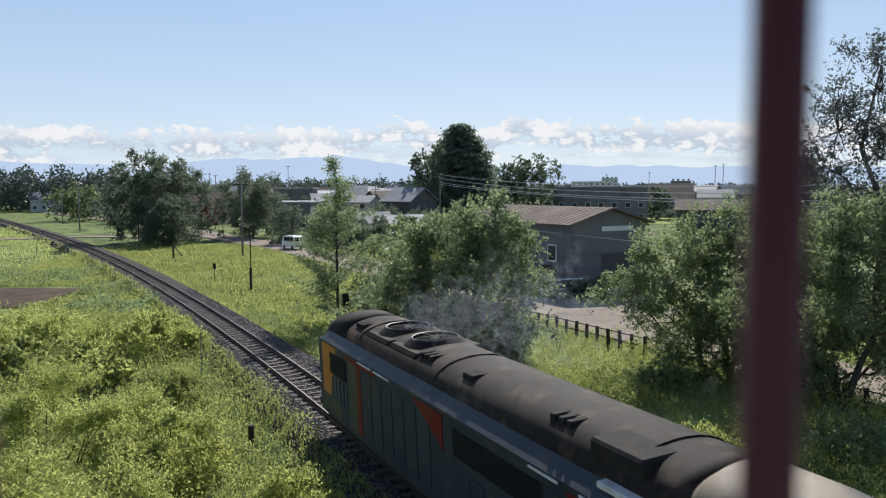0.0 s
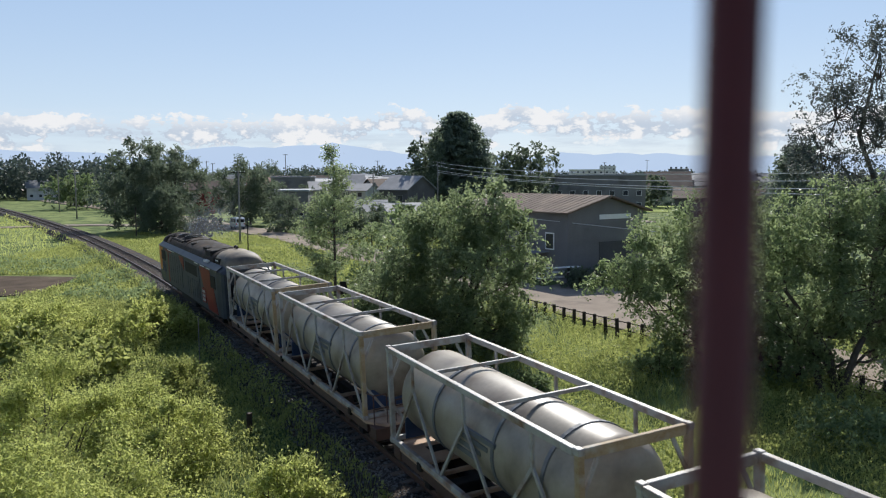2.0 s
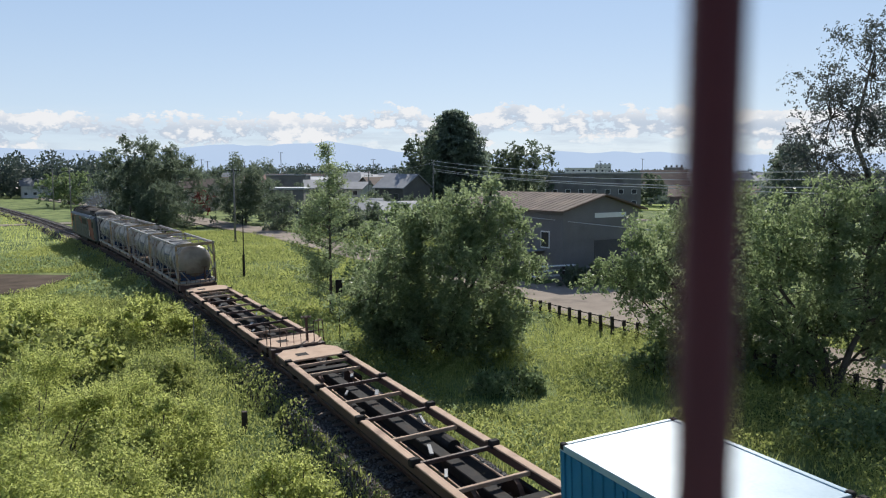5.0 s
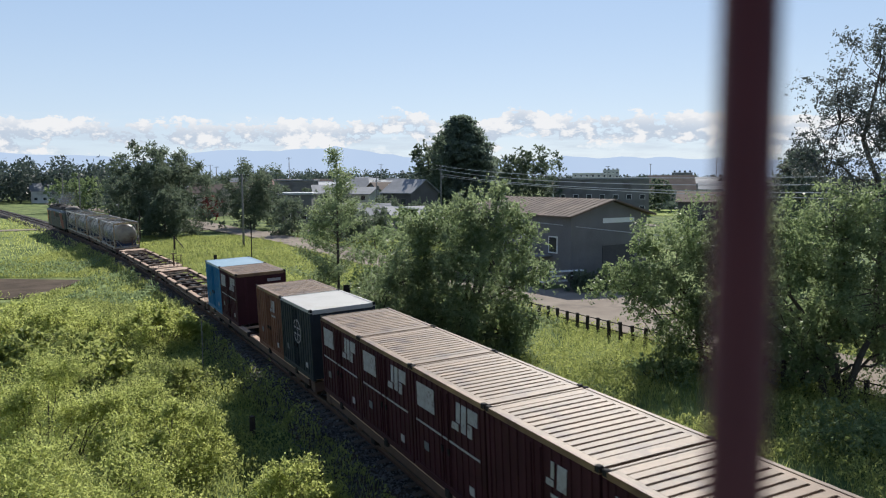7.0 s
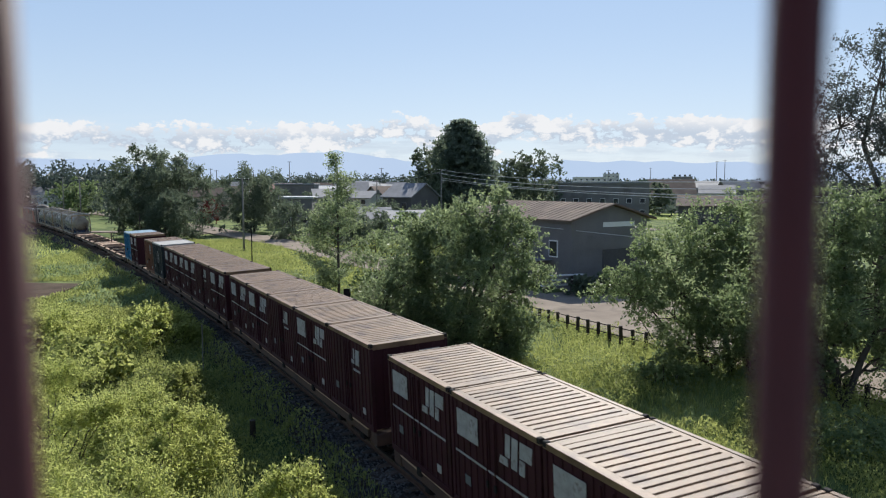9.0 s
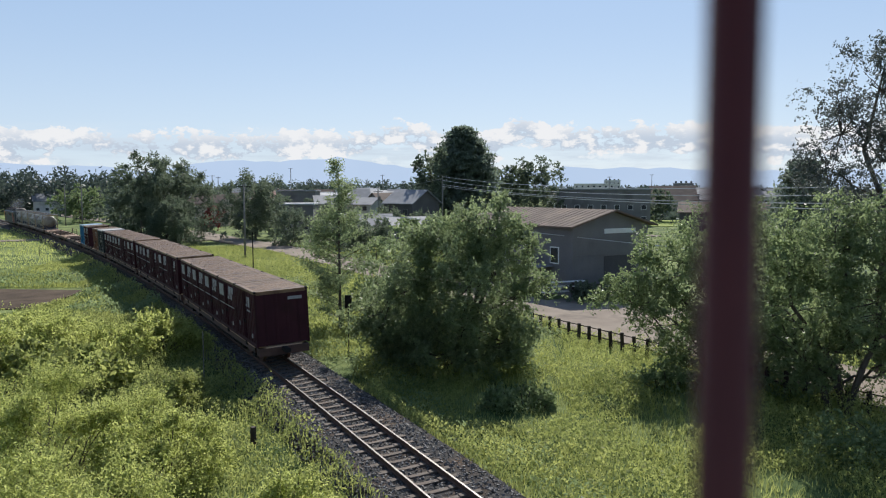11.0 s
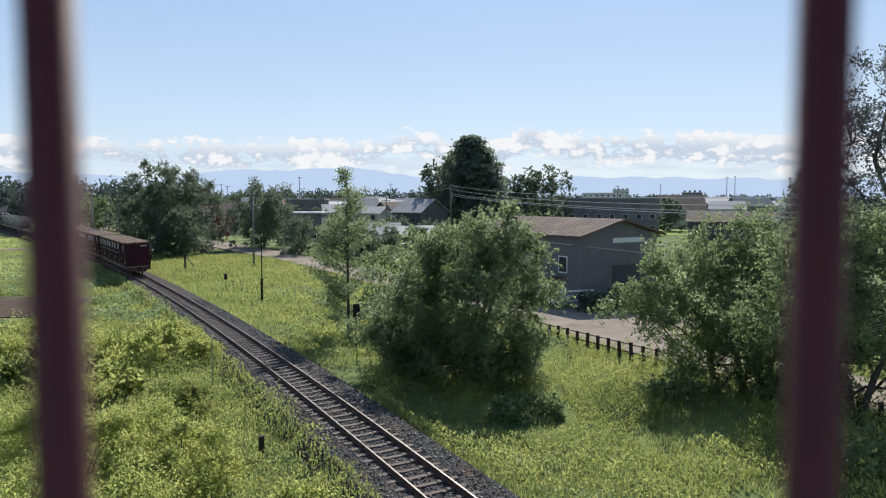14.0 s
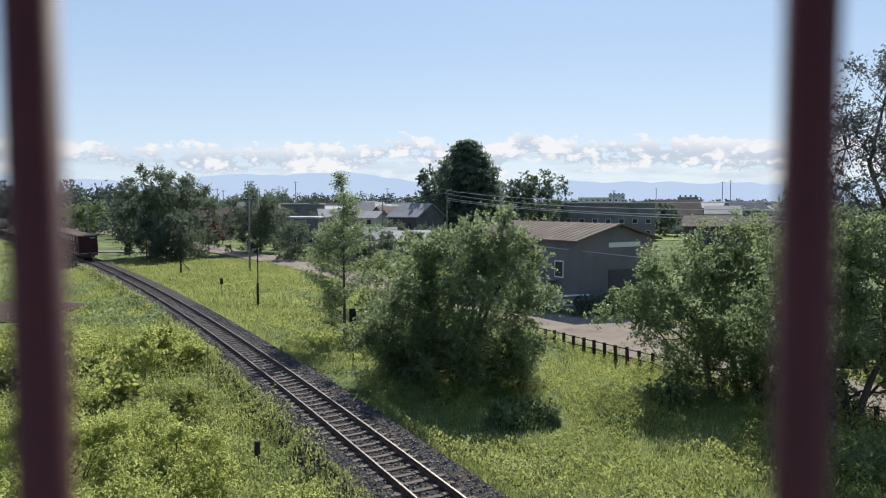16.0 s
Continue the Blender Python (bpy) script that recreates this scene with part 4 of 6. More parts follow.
def build_box(body, roof, logo, label, rib_roof=True):
    """A twelve-foot container with ribbed roof and sides."""
    t = thing("freight_container", Matrix.Identity(4), label, "freight container", "containers on the train")
    hl, hw, ht = 1.83, 1.22, 2.5
    part("body", B(-hw + 0.03, hw - 0.03, -hl + 0.03, hl - 0.03, 0.05, ht - 0.1), body, t)
    # roof: sheet with pressed ribs, its sunlit tone put into the colour
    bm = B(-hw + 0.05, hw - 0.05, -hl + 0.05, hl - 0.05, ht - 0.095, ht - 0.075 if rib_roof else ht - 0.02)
    part("roof", bm, roof, t, "weathered roof sheet with a sunlit tone in its colour")
    if rib_roof:
        # raised strips with narrow pressed grooves between them, and plain margins
        pitch = (2 * hl - 0.62) / 13
        for i in range(13):
            y = -hl + 0.31 + (i + 0.5) * pitch
            g = pitch / 2
            bm = bmesh.new()
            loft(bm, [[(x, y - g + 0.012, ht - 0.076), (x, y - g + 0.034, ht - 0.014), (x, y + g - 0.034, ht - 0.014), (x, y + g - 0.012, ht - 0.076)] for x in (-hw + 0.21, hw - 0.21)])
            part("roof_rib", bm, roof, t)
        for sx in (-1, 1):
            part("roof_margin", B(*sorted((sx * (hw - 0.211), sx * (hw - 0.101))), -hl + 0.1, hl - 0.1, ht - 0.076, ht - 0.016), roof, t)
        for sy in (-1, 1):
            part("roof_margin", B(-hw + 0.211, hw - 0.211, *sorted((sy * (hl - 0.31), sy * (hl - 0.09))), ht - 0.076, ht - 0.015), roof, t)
    for sx in (-1, 1):
        a, b = sorted((sx * (hw - 0.10), sx * hw))
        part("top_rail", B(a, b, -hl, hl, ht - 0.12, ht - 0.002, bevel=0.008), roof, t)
        part("bottom_rail", B(a, b, -hl, hl, 0.0, 0.16, bevel=0.008), body, t)
        for sy in (-1, 1):
            c, d = sorted((sy * (hl - 0.12), sy * hl))
            part("corner_post", B(a, b, c, d, 0.16, ht - 0.12, bevel=0.008), body, t)
            part("corner_casting", B(min(a, b) - 0.004, max(a, b) + 0.004, c - 0.003, d + 0.003, ht - 0.10, ht + 0.018, bevel=0.015), M["iron"], t, "dark corner casting")
        for i in range(12):
            y = -hl + 0.26 + i * (2 * hl - 0.52) / 11
            a2, b2 = sorted((sx * (hw - 0.035), sx * (hw - 0.005)))
            part("side_rib", B(a2, b2, y - 0.05, y + 0.05, 0.16, ht - 0.13, bevel=0.012), body, t)
        f0, f1 = sorted((sx * (hw - 0.004), sx * (hw + 0.004)))
        def mark(shape, y, k):
            part("logo_shape", loft(bmesh.new(), [[(x, y - u * k, z) for u, z in shape] for x in (f0, f1)]), P_["logo"], t, "faded white block mark")

        for y in (-0.16, 0.16):
            rod = part("lock_rod", tube(bmesh.new(), (sx * (hw + 0.012), y, 0.2), (sx * (hw + 0.012), y, ht - 0.2), 0.018, n=6), body, t)
            part("rod_handle", B(*sorted((sx * hw, sx * (hw + 0.04))), y - 0.04, y + 0.04, 0.9, 1.05, bevel=0.008), M["iron"], rod, "dark steel handle")
        part("plate", B(f0, f1, 0.95, 1.2, 0.62, 0.82), P_["gutter"], t, "small grey plate")
        if logo in ("panel", "both"):
            part("white_panel", B(f0, f1, 0.55, 1.5, 1.62, 2.2), P_["logo"], t, "plain white panel")
            part("stripe", B(f0, f1, -1.6, 1.6, 1.22, 1.27), P_["logo"], t, "thin white stripe")
        if logo == "both":
            # slanting blocks side by side, with a bar under the first
            mark(((0, 1.60), (0.06, 1.76), (0.34, 1.76), (0.34, 1.60)), -0.32, 1.0)
            mark(((0.24, 1.79), (0.28, 2.24), (0.46, 2.24), (0.42, 1.79)), -0.32, 1.0)
            mark(((0.46, 1.62), (0.52, 2.24), (0.74, 2.24), (0.68, 1.62)), -0.32, 1.0)
            mark(((0.78, 1.92), (0.81, 2.24), (1.24, 2.24), (1.21, 1.92)), -0.32, 1.0)
            mark(((0.75, 1.60), (0.78, 1.89), (0.98, 1.89), (0.95, 1.60)), -0.32, 1.0)
        if logo == "small":
            mark(((0, 1.70), (0.02, 1.82), (0.24, 1.82), (0.24, 1.70)), -0.30, 1.0)
            mark(((0.16, 1.85), (0.18, 2.16), (0.28, 2.16), (0.26, 1.85)), -0.30, 1.0)
            mark(((0.34, 1.70), (0.38, 2.16), (0.66, 2.16), (0.62, 1.70)), -0.30, 1.0)
            part("marking", B(f0, f1, -1.0, -0.45, 1.50, 1.57), P_["logo"], t)
        if logo == "round":
            bm = bmesh.new()
            for i in range(20):
                a_, b_ = 2 * math.pi * i / 20, 2 * math.pi * (i + 1) / 20
                beam(bm, (sx * hw, -0.2 + 0.42 * math.cos(a_), 1.5 + 0.42 * math.sin(a_)), (sx * hw, -0.2 + 0.42 * math.cos(b_), 1.5 + 0.42 * math.sin(b_)), 0.012, 0.05)
            box(bm, f0, f1, -0.55, 0.15, 1.6, 1.66)
            box(bm, f0, f1, -0.55, 0.15, 1.36, 1.42)
            box(bm, f0, f1, -0.24, -0.18, 1.1, 1.9)
            part("logo_shape", bm, P_["logo"], t, "ring-shaped white mark")
        part("marking", B(f0, f1, -1.3, -1.08, 0.36, 0.55), P_["logo"], t)
    for sy in (-1, 1):
        for x in (-0.75, -0.25, 0.25, 0.75):
            c, d = sorted((sy * (hl - 0.035), sy * (hl - 0.004)))
            part("end_rib", B(x - 0.06, x + 0.06, c, d, 0.16, ht - 0.13, bevel=0.012), body, t)
        part("end_header", B(-hw + 0.1, hw - 0.1, *sorted((sy * (hl - 0.08), sy * hl)), ht - 0.16, ht - 0.004, bevel=0.01), roof, t)
        part("end_marking", B(0.3, 0.95, *sorted((sy * (hl - 0.01), sy * (hl + 0.003))), 2.02, 2.16), P_["logo"], t)
    return t


build_loco(-3.2)
_first = None
for _mid in (-23.0, -43.0, -63.3, -82.6, -102.0, -122.0, -141.8, -161.8):
    _w = build_wagon() if _first is None else copy_thing(_first, Matrix.Identity(4))
    _first = _first or _w
    rides(_w, _mid)
_first = None
for _mid, _at in ((-23.0, -17.95), (-23.0, -27.4), (-43.0, -37.9), (-43.0, -47.85)):
    _k = build_tank() if _first is None else copy_thing(_first, Matrix.Identity(4))
    _first = _first or _k
    rides(_k, _mid, (0, _at - _mid, 1.0))
rides(build_box(P_["blue"], P_["roof_blue"], "none", "bright blue container with a pale blue roof", False), -102.0, (0, 7.48, 1.0))
rides(build_box(P_["rusty"], P_["roof_sunlit_tan"], "small", "rusty brown container with a ribbed roof"), -102.0, (0, -3.9, 1.0))
rides(build_box(P_["navy"], P_["roof_white"], "round", "navy container with a plain white roof and ring mark", False), -102.0, (0, -7.62, 1.0))
_both = build_box(P_["maroon"], P_["roof_sunlit_tan"], "both", "maroon container with white panel and block mark")
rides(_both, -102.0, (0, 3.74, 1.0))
_small = build_box(P_["maroon"], P_["roof_sunlit_tan"], "small", "maroon container with one small white mark")
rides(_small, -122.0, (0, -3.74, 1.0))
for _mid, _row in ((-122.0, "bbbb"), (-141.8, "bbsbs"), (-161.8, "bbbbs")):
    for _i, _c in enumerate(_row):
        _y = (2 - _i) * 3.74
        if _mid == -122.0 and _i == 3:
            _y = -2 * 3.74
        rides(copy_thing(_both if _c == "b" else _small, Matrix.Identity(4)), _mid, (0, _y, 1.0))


def build_smoke():
    """Thin exhaust over the engine: a drift of faint rigid puffs."""
    m, n, l, p = shader("thin_smoke")
    tr, df, mx = n.new("ShaderNodeBsdfTransparent"), n.new("ShaderNodeBsdfTranslucent"), n.new("ShaderNodeMixShader")
    df.inputs["Color"].default_value = (0.56, 0.63, 0.72, 1)
    mx.inputs[0].default_value = 0.015
    l.new(tr.outputs[0], mx.inputs[1])
    l.new(df.outputs[0], mx.inputs[2])
    l.new(mx.outputs[0], n["Material Output"].inputs["Surface"])
    t = thing("exhaust_smoke", Matrix.Identity(4), "thin bluish exhaust smoke drifting off the engine", "smoke")
    rng = np.random.default_rng(91)
    for i in range(9):
        k = i / 8
        q = int(560 - 360 * k)
        c = np.array((0.2 + 0.7 * k, 4.3 - 6.0 * k, 4.45 + 0.8 * k))
        at = c + rng.normal(size=(q, 3)) * np.array((0.28 + 0.5 * k, 0.6 + 0.5 * k, 0.25 + 0.4 * k))
        at[:, 2] = np.maximum(at[:, 2], 4.15)
        ob = quads("puff", leaf_faces(rng, at, 0.20 + 0.22 * k, 0.0), m, t, kind="stuff")
        ob.visible_shadow = False
    return rides(t, -3.2)


build_smoke()
# ================= buildings =================
W = {}
W["wall_grey"] = surface("wall_grey", (0.14, 0.135, 0.138), (0.20, 0.195, 0.195), 0.9, scale=0.5, fine=8, bump=0.1, dirt=(0.10, 0.095, 0.095), dirt_scale=0.3)
W["wall_white"] = surface("wall_white", (0.52, 0.51, 0.49), (0.64, 0.63, 0.61), 0.8, scale=0.5, fine=8, bump=0.05, dirt=(0.38, 0.36, 0.33), dirt_scale=0.4)
W["wall_tan"] = surface("wall_tan", (0.36, 0.31, 0.25), (0.47, 0.41, 0.34), 0.8, scale=0.5, fine=8, bump=0.05)
W["wall_dark"] = surface("wall_dark", (0.060, 0.058, 0.062), (0.10, 0.096, 0.10), 0.8, scale=0.4, fine=6, bump=0.1)
W["roof_grey"] = surface("roof_grey", (0.17, 0.18, 0.20), (0.27, 0.28, 0.30), 0.75, scale=0.6, fine=10, bump=0.08)
W["roof_pale"] = surface("roof_pale", (0.34, 0.35, 0.37), (0.46, 0.47, 0.49), 0.6, scale=0.6, fine=10, bump=0.08)
W["roof_brown"] = surface("roof_brown", (0.125, 0.094, 0.078), (0.195, 0.150, 0.125), 0.85, scale=0.5, fine=9, bump=0.1, dirt=(0.22, 0.16, 0.125), dirt_scale=0.5, spec=0.15)
W["roof_red"] = surface("roof_red", (0.20, 0.07, 0.055), (0.28, 0.11, 0.085), 0.6, scale=0.5, fine=9, bump=0.08)
W["trim_white"] = surface("trim_white", (0.68, 0.68, 0.67), (0.78, 0.78, 0.77), 0.6, scale=2, fine=20, bump=0.03)
W["pane"] = surface("window_pane", (0.03, 0.035, 0.045), (0.05, 0.055, 0.065), 0.1, bump=0)
W["car_white"] = surface("van_paint", (0.66, 0.67, 0.69), (0.72, 0.73, 0.75), 0.3, scale=1, fine=10, bump=0.0)
W["tyre"] = surface("tyre_rubber", (0.015, 0.015, 0.016), (0.025, 0.025, 0.026), 0.85, bump=0.05)


def house(x, y, turn, w, d, h, rise, wall, roof, label, category="house", storeys=1, windows=True, eave=0.45, flat=False):
    """Walls w wide and d deep, eaves at h, a ridge along its width."""
    t = thing("house", pose(x, y, GZ, rz=turn), label, category, "houses of the town")
    if flat or rise <= 0:
        part("wall", B(-w / 2, w / 2, -d / 2, d / 2, 0, h), W[wall], t)
        part("roof", B(-w / 2 - 0.25, w / 2 + 0.25, -d / 2 - 0.25, d / 2 + 0.25, h, h + 0.35, bevel=0.04), W[roof], t, "flat roof slab with a pale edge")
    else:
        bm = bmesh.new()
        loft(bm, [[(k * w / 2, -d / 2, 0), (k * w / 2, -d / 2, h), (k * w / 2, 0, h + rise), (k * w / 2, d / 2, h), (k * w / 2, d / 2, 0)] for k in (-1, 1)])
        part("wall", bm, W[wall], t)
        for s in (-1, 1):
            bm = bmesh.new()
            e = eave
            sl = rise / (d / 2)
            y0, z0 = s * (d / 2 + e), h - e * sl
            loft(bm, [[(k * (w / 2 + e), y0, z0 + 0.03), (k * (w / 2 + e), 0, h + rise + 0.03), (k * (w / 2 + e), 0, h + rise + 0.2), (k * (w / 2 + e), y0, z0 + 0.17)] for k in (-1, 1)])
            part("roof", bm, W[roof], t)
    if windows:
        n = max(2, int(w / 2.8))
        for f in range(storeys):
            z = 1.0 + f * 2.7
            for i in range(n):
                cx = -w / 2 + (i + 0.5) * w / n
                wn = part("window", B(cx - 0.62, cx + 0.62, -d / 2 - 0.05, -d / 2 + 0.05, z, z + 1.15), W["wall_grey" if wall == "wall_dark" else "trim_white"], t)
                part("pane", B(cx - 0.54, cx + 0.54, -d / 2 - 0.062, -d / 2 - 0.045, z + 0.07, z + 1.08), W["pane"], wn)
        for s in (-1, 1):
            wn = part("window", B(*sorted((s * (w / 2 - 0.05), s * (w / 2 + 0.05))), -0.6, 0.6, 1.0, 2.1), W["trim_white"], t)
            part("pane", B(*sorted((s * (w / 2 + 0.045), s * (w / 2 + 0.062))), -0.52, 0.52, 1.07, 2.03), W["pane"], wn)
    return t


# the barn beside the lane
def build_barn():
    a, b = Vector((10.6, 61.1, 0)), Vector((17.8, 65.6, 0))          # ends of its gable wall
    v = (b - a).normalized()
    u = Vector((-v.y, v.x, 0))
    w, L = (b - a).length, 15.0
    turn = math.degrees(math.atan2(v.y, v.x))
    t = thing("barn", pose(a.x, a.y, GZ, rz=turn), "dark grey barn with a brown sheet roof", "barn")
    h, rise = 5.7, 1.15
    bm = bmesh.new()
    loft(bm, [[(0, y, 0), (0, y, h), (w / 2, y, h + rise), (w, y, h), (w, y, 0)] for y in (0, L)])
    part("wall", bm, W["wall_grey"], t, "dark grey plank wall")
    for s in (0, 1):
        bm = bmesh.new()
        x0 = -0.55 if s == 0 else w + 0.55
        zl = h - 0.55 * rise / (w / 2)
        loft(bm, [[(x0, y, zl + 0.03), (w / 2, y, h + rise + 0.03), (w / 2, y, h + rise + 0.16), (x0, y, zl + 0.16)] for y in (-0.6, L + 0.6)])
        r = part("roof", bm, W["roof_brown"], t, "weathered brown sheet roof")
        k = 24
        for i in range(k):
            y = -0.5 + i * (L + 1.0) / (k - 1)
            bm = bmesh.new()
            beam(bm, (x0, y, zl + 0.175), (w / 2, y, h + rise + 0.175), 0.04, 0.03)
            part("roof_batten", bm, W["roof_brown"], r)
    part("sign_board", B(w * 0.40, w * 0.82, -0.06, -0.003, 5.05, 5.45, bevel=0.01), W["trim_white"], t, "blank white sign board")
    part("big_door", B(w * 0.40, w * 0.83, -0.05, -0.004, 0.1, 3.2, bevel=0.01), W["wall_dark"], t, "dark sliding door")
    for z in (1.7, 3.3, 4.7):
        part("wall_batten", B(0.02, w - 0.02, -0.035, -0.004, z, z + 0.06), W["wall_grey"], t)
    for y in (1.6, 5.2, 8.8, 12.2):
        wn = part("window", B(-0.06, -0.004, y, y + 1.1, 2.6, 4.0), W["trim_white"], t, "white framed window")
        part("pane", B(-0.075, -0.05, y + 0.1, y + 1.0, 2.7, 3.9), W["pane"], wn)
    part("canopy", B(-1.8, -0.004, 2.2, 8.4, 2.35, 2.45, bevel=0.01), W["roof_grey"], t, "thin grey canopy")
    for y in (2.5, 8.1):
        part("canopy_post", B(-1.7, -1.6, y, y + 0.1, 0, 2.35), M["wood_dark"], t)


build_barn()


def pallet_stack(x, y, turn):
    t = thing("board_stack", pose(x, y, -0.62, rz=turn), "pale boards stacked on trestles by the barn", "boards")
    for i, z in enumerate((0.55, 0.95, 1.3)):
        part("board", B(-1.6 + 0.2 * i, 1.6 + 0.3 * i, -0.3, 0.3, z, z + 0.05), W["trim_white"], t)
    for k in (-1.2, 1.2):
        part("trestle", B(k - 0.05, k + 0.05, -0.28, 0.28, 0, 1.3), M["wood_dark"], t)


pallet_stack(9.4, 59.5, 20)

# the town, from the lane outwards
house(-27.5, 152.0, 3, 6.2, 9, 5.7, 0, "wall_grey", "roof_pale", "low grey house with a flat pale roof edge", flat=True)
house(-11.5, 124.0, 8, 7.0, 7, 3.0, 1.6, "wall_tan", "roof_grey", "tan house with a grey gable roof beside the lane")
house(-5.0, 116.0, 20, 5.4, 7, 3.0, 1.4, "wall_grey", "roof_grey", "grey house with a grey sheet roof")
house(-35.0, 192.0, 0, 9.5, 8, 8.2, 0.0, "wall_grey", "roof_grey", "grey two-storey house with a flat roof", storeys=2, flat=True)
house(-5.5, 154.0, -35, 7.0, 9, 6.0, 2.4, "wall_dark", "roof_grey", "dark house with a bright sloping roof", storeys=2)
house(-44.0, 205.0, 10, 10, 9, 6.2, 2.2, "wall_white", "roof_red", "white house with a red roof", storeys=2)
house(-55.0, 186.0, -10, 8, 8, 5.5, 2.0, "wall_tan", "roof_brown", "tan house behind the roadside trees", storeys=2)
house(-147.0, 296.0, 28, 15, 10, 4.6, 2.6, "wall_white", "roof_grey", "long white house beyond the meadow")
house(39.2, 187.0, -6, 21.5, 12, 8.3, 0, "wall_grey", "roof_grey", "long grey two-storey building with a flat roof", "building", storeys=2, flat=True)
house(67.0, 222.0, -12, 12, 12, 5.4, 3.8, "wall_tan", "roof_brown", "tan house with a steep brown roof", storeys=2)
house(78.0, 216.0, -18, 9, 8, 5.5, 2.0, "wall_white", "roof_grey", "white house with a low grey roof", storeys=2)
house(52.0, 141.0, -20, 15, 8, 4.4, 1.6, "wall_dark", "roof_brown", "low dark shed with a brown roof", "shed")
house(104.0, 286.0, -20, 20, 12, 6.5, 2.2, "wall_grey", "roof_grey", "grey hall with bright roof patches", "hall", storeys=2)
house(132.0, 590.0, -12, 12, 10, 14.5, 0, "wall_white", "trim_white", "pale tower block far across the town", "tower block", storeys=6, flat=True)
house(151.0, 478.0, -16, 12, 10, 11.4, 0, "wall_grey", "roof_grey", "grey apartment block far across the town", "apartment block", storeys=5, flat=True)
house(86.0, 430.0, -10, 22, 12, 11.0, 0, "wall_white", "trim_white", "long pale apartment block", "apartment block", storeys=4, flat=True)
for _x, _y, _w, _h, _up, _a, _b, _t in ((-24.0, 172, 7.5, 5.6, 1.6, "wall_tan", "roof_grey", 14), (-17.5, 182, 6.5, 5.2, 1.4, "wall_white", "roof_grey", -20), (-29.0, 214, 8.0, 6.4, 1.2, "wall_white", "roof_pale", 5), (-14.0, 204, 7.5, 5.8, 1.8, "wall_grey", "roof_brown", 30), (-8.5, 190, 6.5, 5.6, 1.6, "wall_tan", "roof_pale", -8),
                               (-21.0, 236, 9.0, 7.4, 0.8, "wall_white", "roof_grey", 10), (-36.0, 232, 8.0, 6.0, 1.8, "wall_tan", "roof_grey", -15), (-48.0, 246, 9.0, 6.6, 1.8, "wall_white", "roof_grey", 20), (-62.0, 262, 9.0, 6.0, 2.0, "wall_grey", "roof_red", -25)):
    house(_x, _y, _t, _w, 7.5, _h, _up, _a, _b, "small two-storey town house with a low gable roof", storeys=2)
_r = random.Random(5)
_walls, _roofs = ["wall_grey", "wall_white", "wall_tan", "wall_white"], ["roof_pale", "roof_grey", "roof_grey", "roof_brown"]
_say = {"wall_grey": "grey", "wall_white": "white", "wall_tan": "tan", "roof_pale": "pale", "roof_grey": "grey", "roof_brown": "brown", "roof_red": "red"}
for _i in range(64):
    _az, _d = (_r.uniform(-17, -1.0), _r.uniform(205, 430)) if _i % 2 else (_r.uniform(8, 27), _r.uniform(240, 520))
    _a, _b = _r.choice(_walls), _r.choice(_roofs)
    house(_d * math.sin(radians(_az)), _d * math.cos(radians(_az)), _r.uniform(-30, 30), _r.uniform(7, 12), _r.uniform(7, 9), _r.uniform(4.5, 6.4), _r.uniform(1.4, 2.6), _a, _b,
          f"distant {_say[_a]} house with a {_say[_b]} gable roof", storeys=2)


# ================= fence, poles, wires =================
def build_fence():
    t = thing("roadside_fence", Matrix.Identity(4), "dark timber post fence with thin rails along the lane", "fence")
    a, b = Vector((20.9, 20.9, 0)), Vector((3.2, 52.9, 0))
    n = 40
    rng = random.Random(8)
    bm = bmesh.new()
    box(bm, -0.085, 0.085, -0.07, 0.07, -0.3, 0.98, bevel=0.015)
    first = None
    tops = []
    d = (b - a).normalized()
    turn = math.atan2(d.y, d.x)
    for i in range(n + 1):
        p = a.lerp(b, i / n)
        if first is None:
            first = ob = part("post", bm, M["wood_dark"], t)
        else:
            ob = new("post", first.data)
            ob.parent = t
        ob.matrix_local = Matrix.Translation((p.x, p.y, GZ + rng.uniform(-0.04, 0.04))) @ Matrix.Rotation(turn, 4, "Z") @ Euler((rng.uniform(-0.05, 0.05), rng.uniform(-0.04, 0.04), 0)).to_matrix().to_4x4()
        tops.append(p)
    for z, r in ((0.86, 0.028), (0.42, 0.022)):
        for p, q in zip(tops, tops[1:]):
            bm = bmesh.new()
            off = Vector((d.y, -d.x, 0)) * 0.085
            tube(bm, p + off + Vector((0, 0, GZ + z)), q + off + Vector((0, 0, GZ + z)), r, n=6)
            part("fence_rail", bm, M["iron"], t)


build_fence()


def utility_pole(x, y, top, label, arms=1, r=0.15, turn=0):
    t = thing("utility_pole", pose(x, y, GZ, rz=turn), label, "utility pole", "utility poles")
    bm = bmesh.new()
    tube(bm, (0, 0, -0.3), (0, 0, top - GZ), r, r * 0.62, n=12)
    part("shaft", bm, M["pole_concrete"], t, smooth=True)
    for k in range(arms):
        z = top - GZ - 0.3 - 0.7 * k
        part("cross_arm", B(-0.9, 0.9, -0.05, 0.05, z, z + 0.1, bevel=0.01), M["iron"], t)
        for x_ in (-0.8, -0.3, 0.3, 0.8):
            bm = bmesh.new()
            tube(bm, (x_, 0, z + 0.1), (x_, 0, z + 0.28), 0.05, 0.03, n=8)
            part("insulator", bm, W["trim_white"], t)
    if arms > 1:
        bm = bmesh.new()
        tube(bm, (0.3, 0, top - GZ - 2.7), (0.3, 0, top - GZ - 1.9), 0.22, n=14)
        part("transformer", bm, M["pole_concrete"], t, "grey pole transformer")
    return t


